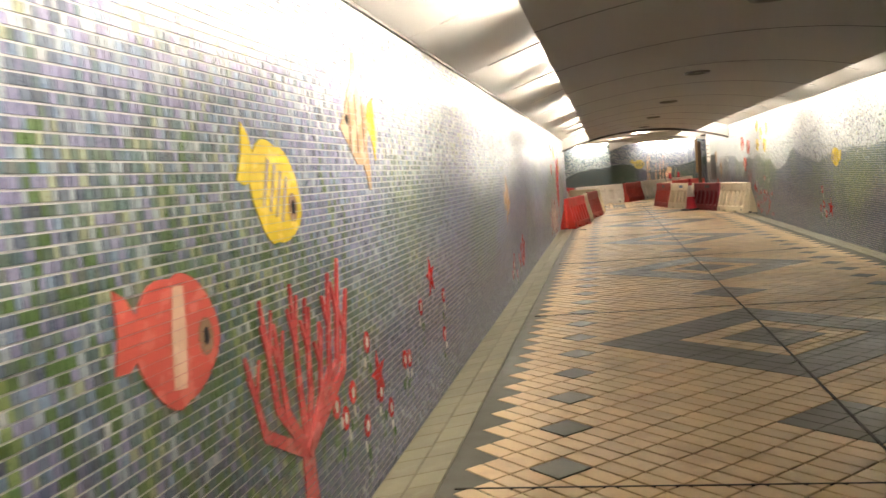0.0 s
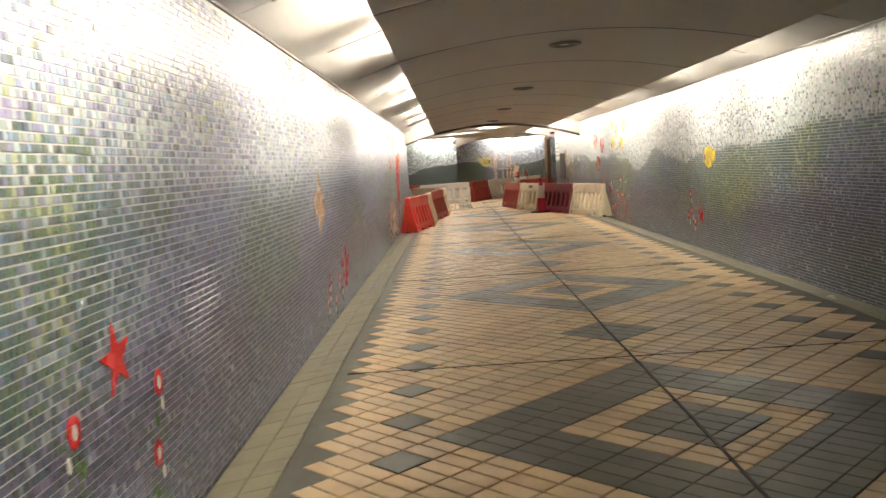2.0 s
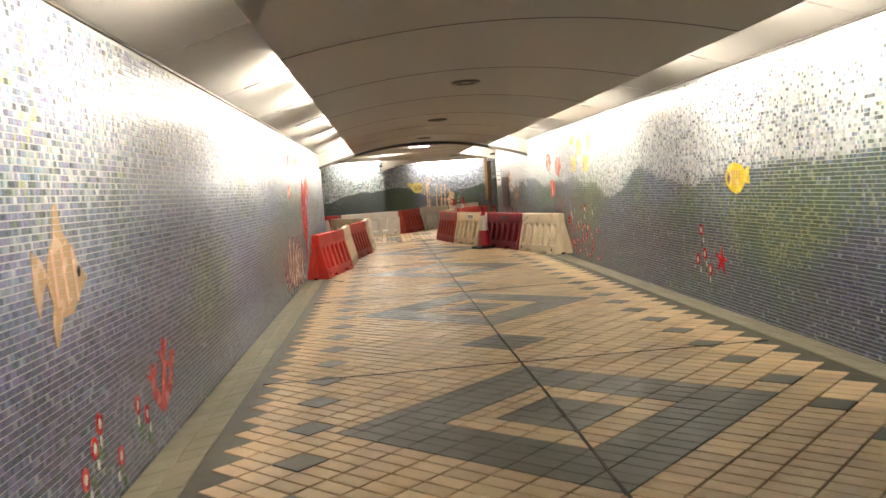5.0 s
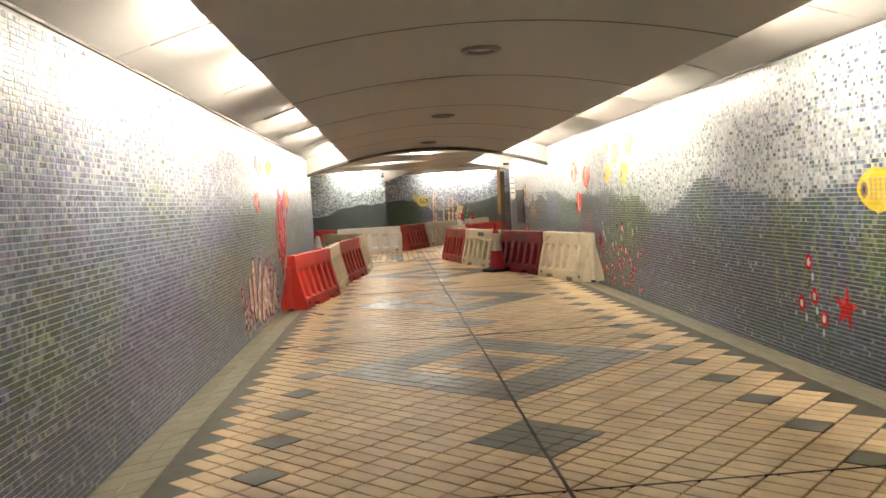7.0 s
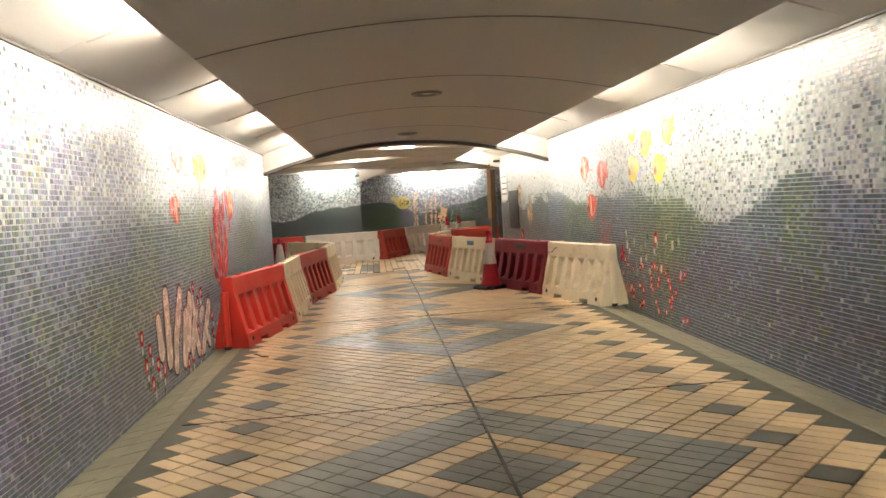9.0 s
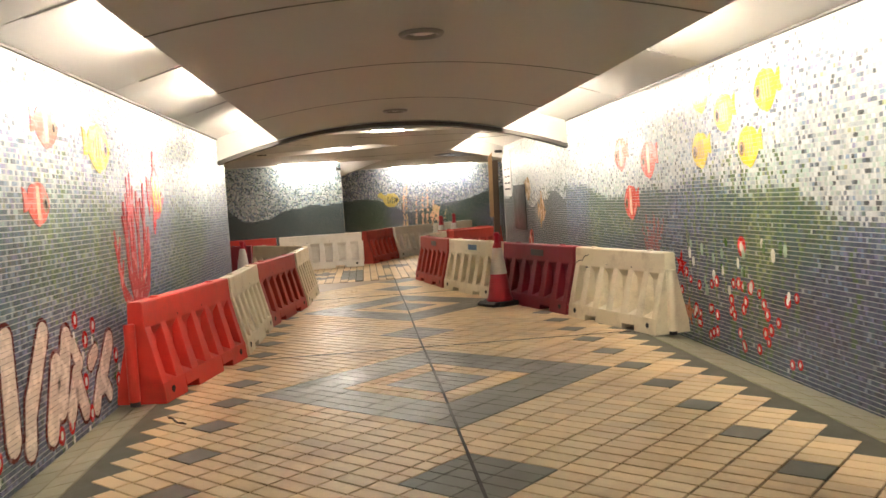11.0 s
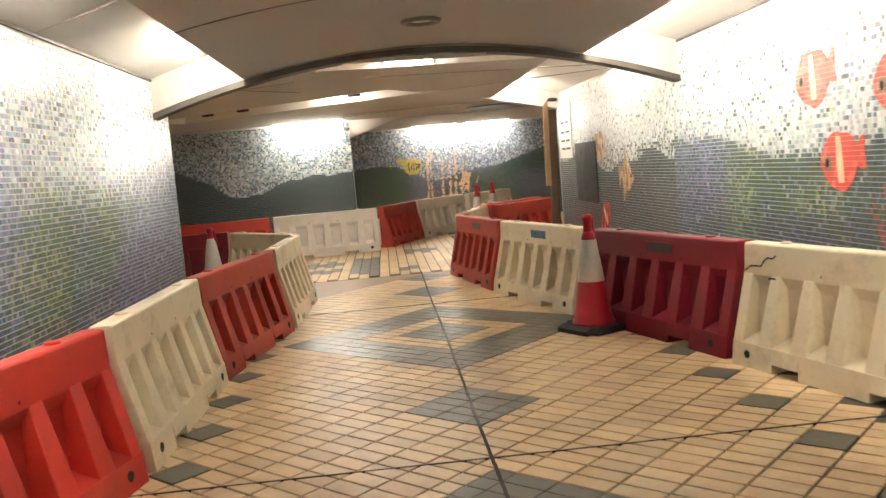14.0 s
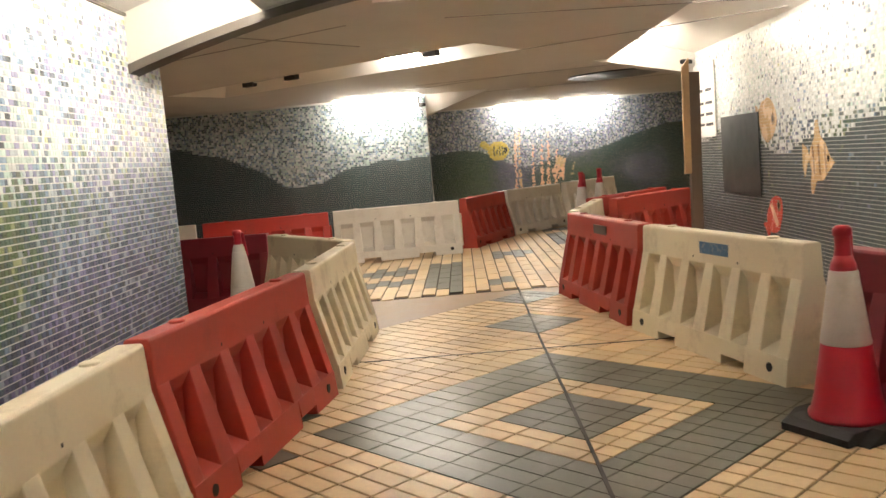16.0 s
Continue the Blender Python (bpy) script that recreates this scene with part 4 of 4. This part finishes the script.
def taper(s0, z0, s1, z1, w0, w1):
    d = Vector((s1 - s0, z1 - z0))
    n = Vector((-d.y, d.x)).normalized()
    a, b, e = Vector((s0, z0)), Vector((s1, z1)), d.normalized()
    return [tuple(v) for v in (a - n * w0 / 2, a - e * w0 * 0.3, a + n * w0 / 2, b + n * w1 / 2, b + n * w1 * 0.25 + e * w1 * 0.4, b - n * w1 * 0.25 + e * w1 * 0.4, b - n * w1 / 2)][::-1]


def make_fish(wall, side, s, z, ls, lz, face, body, stripe, tilt):
    c, q = math.cos(radians(tilt)), math.sin(radians(tilt))

    def at(u, v):
        return (s + face * (u * c - v * q), z + u * q + v * c)
    outline = []
    for i in range(36):
        a = 2 * math.pi * i / 36
        u, v = ls * math.cos(a), lz * math.sin(a)
        if u > 0:
            v *= 1 - 0.30 * (u / ls) ** 3
            u *= 1.06
        else:
            v *= 1 + 0.10 * math.sin(3 * a)
        outline.append(at(u, v))
    tail = [at(*p) for p in ((-0.82 * ls, 0.20 * lz), (-1.15 * ls, 0.62 * lz), (-1.38 * ls, 0.72 * lz), (-1.30 * ls, 0.1 * lz), (-1.36 * ls, -0.42 * lz), (-1.1 * ls, -0.40 * lz), (-0.82 * ls, -0.15 * lz))]
    f = part("fish", plates(side, (tail, outline), 0.004), M_GLAZE[body], wall, "%s glazed fish in the mosaic" % body)
    if stripe == "peach":
        part("stripe", plates(side, [[at(*p) for p in ((-0.18 * ls, -0.78 * lz), (0.12 * ls, -0.78 * lz), (0.16 * ls, 0.0), (0.10 * ls, 0.80 * lz), (-0.14 * ls, 0.80 * lz), (-0.2 * ls, 0.0))]], 0.0055), M_GLAZE[stripe], f)
    elif stripe:
        for k in (-0.45, -0.2, 0.05, 0.28):
            part("stripe", plates(side, [[at(*p) for p in ((k * ls - 0.008, -0.5 * lz), (k * ls + 0.012, -0.5 * lz), (k * ls + 0.02, 0.5 * lz), (k * ls, 0.5 * lz))]], 0.0055), M_GLAZE[stripe], f)
    e = at(0.66 * ls, -0.02 * lz)
    part("eye", plates(side, (oval(*e, 0.048, 0.062), oval(*e, 0.026, 0.040)), 0.0055), M_GLAZE["brown"], f, "dark eye")
    part("pupil", plates(side, (oval(*e, 0.016, 0.030),), 0.0075), M_GLAZE["ink"], f)


def make_idol(wall, side, s, z, h, face, body, stripe, tail):
    def at(u, v):
        return (s + face * u, z + v * h)
    shape = [at(*p) for p in ((-0.30, -0.05), (-0.20, 0.12), (-0.13, 0.40), (-0.02, 0.62), (0.02, 1.0), (0.07, 0.98), (0.10, 0.55), (0.19, 0.30), (0.22, 0.0), (0.17, -0.30), (0.20, -0.55), (0.19, -0.85), (0.15, -0.85), (0.08, -0.52), (-0.06, -0.50), (-0.16, -0.30))]
    f = part("fish", plates(side, (shape,), 0.004), M_GLAZE[body], wall, "tall striped glazed fish with long fins")
    for k in (-0.13, 0.0, 0.12):
        part("stripe", plates(side, [[at(*p) for p in ((k - 0.025, -0.36), (k + 0.01, -0.36), (k + 0.035, 0.40), (k, 0.40))]], 0.0055), M_GLAZE[stripe], f)
    part("tail", plates(side, [[at(*p) for p in ((0.20, 0.05), (0.26, 0.30), (0.36, 0.42), (0.37, -0.10), (0.33, -0.45), (0.27, -0.12))]], 0.0045), M_GLAZE[tail], f)
    part("eye", plates(side, (oval(*at(-0.18, 0.05), 0.02, 0.03),), 0.006), M_GLAZE["ink"], f, "dark eye")


def make_star(wall, side, s, z, r, body):
    pts = []
    for k in range(10):
        a, q = math.radians(98 + 36 * k), r if k % 2 == 0 else r * 0.38
        pts.append((s + q * math.cos(a), z + q * math.sin(a)))
    part("starfish", plates(side, (pts,), 0.004), M_GLAZE[body], wall, "red glazed starfish")


def make_branches(wall, side, s, z, tips, body, w):
    shapes = []
    for ts, tz in tips:
        ms, mz = s + (ts - s) * 0.78, z + (tz - z) * 0.38
        shapes += [taper(s, z, ms, mz, w * 1.2, w), taper(ms, mz, ts, tz, w, w * 0.5)]
        ks, kz = ms + (ts - ms) * 0.45, mz + (tz - mz) * 0.45
        for q in (-1, 1):
            shapes.append(taper(ks, kz, ks + q * w * 1.1, kz + 0.24 * (tz - z) + 0.02 * q, w * 0.6, w * 0.35))
    part("coral", plates(side, shapes, 0.0035), M_GLAZE[body], wall, "red branching coral in the mosaic")


def make_flower(wall, side, s, z, r):
    f = part("flower", plates(side, (oval(s, z, r, r * 1.2, 10),), 0.004), M_GLAZE["red"], wall, "red flower with a white centre")
    part("centre", plates(side, (oval(s, z, r * 0.42, r * 0.6, 8),), 0.0055), M_GLAZE["white"], f)
    for k in (1, 2) if r > 0.049 else ():
        o = r * math.sin(k * 2.3 + s * 5)
        part("bud", plates(side, (oval(s + o * 1.2, z - r * (0.9 + 1.05 * k), r * 0.28, r * 0.6, 8),), 0.0045), M_GLAZE["white" if k % 2 else "leaf"], f)


def make_bar(wall, side, s0, z0, s1, z1, w0, w1, body):
    part("coral", plates(side, (taper(s0, z0, s1, z1, w0, w1), oval(s0, z0, w0 / 2, w0 / 2), oval(s1, z1, w1 / 2, w1 / 2)), 0.004), M_GLAZE[body], wall, "%s coral in the mosaic" % body)


def make_lobe(wall, side, s0, z0, s1, z1, w):
    """Round-ended lobe of pale coral on a wider rust-brown edging."""
    f = part("coral", plates(side, (taper(s0, z0, s1, z1, w * 1.3, w * 1.2), oval(s0, z0, w * 0.65, w * 0.65), oval(s1, z1, w * 0.6, w * 0.6)), 0.0025), M_GLAZE["maroon"], wall, "dark red edging of a coral")
    part("lobe", plates(side, (taper(s0, z0, s1, z1, w, w * 0.9), oval(s0, z0, w / 2, w / 2), oval(s1, z1, w * 0.45, w * 0.45)), 0.005), M_GLAZE["pale"], f, "pale peach coral lobe")


def make_bud(wall, side, s, z, r, body):
    part("bud", plates(side, (oval(s, z, r, r * 1.9, 10),), 0.0045), M_GLAZE[body], wall, "pale leaf-shaped bud in the mosaic")


MAKERS = {"lobe": make_lobe, "bud": make_bud, "fish": make_fish, "idol": make_idol, "star": make_star, "branches": make_branches, "flower": make_flower, "bar": make_bar}
for side, wall in ((-1, wall_left), (1, wall_right)):
    for kind, *values in INLAYS[side]:
        MAKERS[kind](wall, side, *values)

# ---- floor pieces ----
R2 = math.sqrt(0.5)


def tile_mesh(name, a, b, mat, h=0.012):
    """Flat tile with eased top edges, a along local x and b along local y, top at z = 0."""
    x, y, e = a / 2, b / 2, 0.0025
    v = [(-x, -y, -h), (x, -y, -h), (x, y, -h), (-x, y, -h), (-x, -y, -e), (x, -y, -e), (x, y, -e), (-x, y, -e),
         (e - x, e - y, 0), (x - e, e - y, 0), (x - e, y - e, 0), (e - x, y - e, 0)]
    f = [(8, 9, 10, 11)] + [(i, (i + 1) % 4, 4 + (i + 1) % 4, 4 + i) for i in range(4)] + [(4 + i, 4 + (i + 1) % 4, 8 + (i + 1) % 4, 8 + i) for i in range(4)]
    return mesh_from(name, v, f, [mat])


def lay(name, parent, meshes, spots, near, label):
    """spots: (mesh key, x, y, turn, lift[, lean]); those in the near stretch become pieces of their own, the rest one joined part."""
    V, F, MI, mats = [], [], [], []
    for k in meshes:
        m = meshes[k].materials[0]
        if m not in mats:
            mats.append(m)
    base = {k: ([Vector(v.co) for v in me.vertices], [tuple(p.vertices) for p in me.polygons], mats.index(me.materials[0])) for k, me in meshes.items()}
    count = 0
    for key, x, y, turn, lift, *lean in spots:
        m = Matrix.Translation((x, y, lift)) @ Matrix.Rotation(turn, 4, "Z") @ Matrix.Rotation(lean[0] if lean else 0.0, 4, "Y") @ Matrix.Rotation(rng.uniform(-0.003, 0.003), 4, "X")
        if near(x, y) and count < 300:
            ob = new(name, meshes[key])
            ob.parent = parent
            ob.matrix_basis = m
            count += 1
            continue
        vs, fs, mi = base[key]
        o = len(V)
        V.extend(m @ v for v in vs)
        F.extend(tuple(o + i for i in f) for f in fs)
        MI.extend([mi] * len(fs))
    me = mesh_from(name + "s", V, F, mats)
    me.polygons.foreach_set("material_index", MI)
    ob = new(name + "s", me)
    ob.parent = parent
    tagged(ob, label, kind="stuff")


def shade(iu, iv):
    """Colour of a unit cell of the diagonal field: dark diamonds repeat along the centre line."""
    for k in range(-6, 5):
        for off, sizes in ((0, (2, 4, 8)), (15, (2,))):
            c = 29 * k + off
            r = max(abs(iu - c), abs(iv + c))
            if r <= sizes[0]:
                return "dark"
            if len(sizes) > 1 and r <= sizes[2]:
                return "light" if r <= sizes[1] else "dark"
    A, B = iu // 2, iv // 2
    if (A + B == 9 and (A - B) % 4 == 1) or (A + B == -10 and (A - B) % 4 == 0):
        return "square"
    return "light"


J = 0.0125
meshes = {
    ("light", 2): tile_mesh("tile", 2 * W - J, W - J, M_LIGHT), ("light", 1): tile_mesh("tile", W - J, W - J, M_LIGHT),
    ("dark", 2): tile_mesh("tile", 2 * W - 0.003, W - 0.003, M_DARK), ("dark", 1): tile_mesh("tile", W - 0.003, W - 0.003, M_DARK),
    ("square", 2): tile_mesh("tile", 2 * W - J, 2 * W - J, M_DARK)}
spots = []
lo, hi = int((Y0 - YB) / K) - 2, int((YF - YB) / K) + 2
for A in range(lo // 2 - 8, hi // 2 + 16):
    for B in range(-hi // 2 - 16, -lo // 2 + 8):
        x, y = XC + (A + B + 0.5) * K, YB + (A - B) * K
        if abs(x - XC) > 11.7 * K or y < Y0 + 0.1 or y + abs(x - XC) > YF - 0.2:
            continue
        if shade(2 * A, 2 * B) == "square":
            spots.append((("square", 2), x, y, -math.pi / 4, rng.uniform(-0.001, 0.001)))
            continue
        for iu in (2 * A, 2 * A + 1):
            s0, s1 = shade(iu, 2 * B), shade(iu, 2 * B + 1)
            yc = YB + (iu - 2 * B - 0.5) / 2 * K
            xc = XC + (iu + 2 * B + 0.5) / 2 * K
            if s0 == s1:
                spots.append(((s0, 2), xc, yc, -math.pi / 4, rng.uniform(-0.001, 0.001)))
            else:
                for q, s in ((0, s0), (1, s1)):
                    spots.append(((s, 1), XC + (iu + 2 * B + q) / 2 * K, YB + (iu - 2 * B - q) / 2 * K, -math.pi / 4, rng.uniform(-0.001, 0.001)))
lay("tile", floor, meshes, spots, lambda x, y: 22.0 < y < 26.0 and 0.2 < x < 2.2, "cream and slate floor tiles laid on the diagonal")

# triangles between the teeth with shade put into their colour, marble kerbs, sealed joints
tip = 12.5 * K
for s in (-1, 1):
    x0, x1 = sorted((XC + s * (tip - K - 0.02), XC + s * (GUTTER - 0.002)))
    structure("border", box_bm(x0, x1, Y0, 27.58 if s < 0 else YF, -0.05, -0.004), M_TRI, "green marble border under the toothed tile edge, shade put into its colour", "floor")
    xi, xw, yend, drop = XC + s * GUTTER, XL if s < 0 else XR, 27.2 if s < 0 else YRE, 0.066 if s < 0 else 0.085
    fall = math.atan2(drop, abs(xw - xi))
    bm = prism(bmesh.new(), [(xi, -0.012), (xw, -0.012 - drop), (xw, -0.2), (xi, -0.2)], Y0, yend)
    kerb = structure("kerb", bm, M_KERBGROUT, "sloping green marble gutter kerb along the wall", "kerb")
    wd = abs(xw - xi) / 2
    me = {n: tile_mesh("slab", wd - 0.006, 0.20 + 0.06 * n, M_KERB, 0.02) for n in (0, 1)}
    sp = []
    for c in (0, 1):
        y = Y0 + 0.2 + 0.13 * c
        while y < yend - 0.3:
            n = int(rng.random() > 0.5)
            half = (0.20 + 0.06 * n) / 2 + 0.003
            sp.append((n, xi + s * wd * (c + 0.5), y + half, 0.0, 0.004 - drop * (c + 0.5) / 2 + rng.uniform(-0.001, 0.001), fall * s))
            y += 2 * half
    lay("slab", kerb, me, sp, lambda x, y: 2 < y < 14, "green marble kerb slabs with pale joints")
bm = bmesh.new()
y = Y0
while y < YF:
    o = 0.012 * math.sin(y * 1.3)
    box(bm, XC - 0.009 + o * 0.4, XC + 0.009 + o * 0.4, y, y + 0.501, -0.01, 0.0035)
    y += 0.5
structure("floor_joint", bm, M_JOINT, "black sealed joint along the middle of the floor", "floor")
for k in range(-3, 4):
    structure("floor_joint", box_bm(XC - tip, XC + tip, 12.66 + PITCH * k - 0.007, 12.66 + PITCH * k + 0.007, -0.01, 0.0025), M_JOINT, "thin sealed joint across the floor", "floor")

# crossing floor: brown corners, then straight-laid tiles with slate blocks
structure("border", box_bm(XC - tip, XC + tip, 27.6, YF, -0.05, -0.006), M_BAND, "brown tiled corners at the end of the diagonal field", "floor")
meshes = {"l": tile_mesh("tile", 0.15 - J, 0.45 - J, M_LIGHT), "d": tile_mesh("tile", 0.15 - J, 0.45 - J, M_DARK)}
BLOCKS = ((0.2, 0.73, 31.0, 33.0), (-0.75, 0.0, 32.2, 32.95), (-0.62, 0.02, 31.3, 31.85), (1.11, 1.7, 33.3, 34.0), (0.95, 1.24, 30.8, 31.25), (2.1, 2.5, 34.6, 36.2), (0.46, 0.74, 30.4, 30.85), (2.2, 3.0, 36.6, 37.2))
spots = []
for r in range(26):
    for i in range(-48, 48):
        x, y = XC + 0.15 * i + 0.075, YF + 0.225 + 0.45 * r + (0.15 if i % 2 else 0.0)
        if x < -8.5 or x > 8.5 or (x > XR and y < YRE + 0.2) or (x < 0.2 and y > 35.5) or y > 40.9:
            continue
        d = any(a < x < b and c < y < e for a, b, c, e in BLOCKS)
        spots.append(("d" if d else "l", x, y, 0.0, rng.uniform(-0.001, 0.001)))
for r in range(6):
    for i in range(-48, -14):
        spots.append(("l", XC + 0.15 * i + 0.075, 27.75 + 0.45 * r, 0.0, rng.uniform(-0.001, 0.001)))
lay("tile", floor, meshes, spots, lambda x, y: False, "straight-laid cream tiles with slate blocks in the crossing")

# tesserae nearest to the walk as pieces of their own
piece = tile_mesh("tessera", 1.0, ROW - GAP, M_TESSERA, 0.006)
for c, z, w, colour in NEAR_TILES[:300]:
    ob = new("tessera", piece)
    ob.parent = wall_left
    ob.matrix_basis = Matrix.Translation((XL, c, z)) @ Euler((radians(90), 0, radians(90))).to_matrix().to_4x4() @ Matrix.Diagonal((w - 0.0014, 1, 1, 1))
    ob.color = (*[float(v) for v in colour], 1)
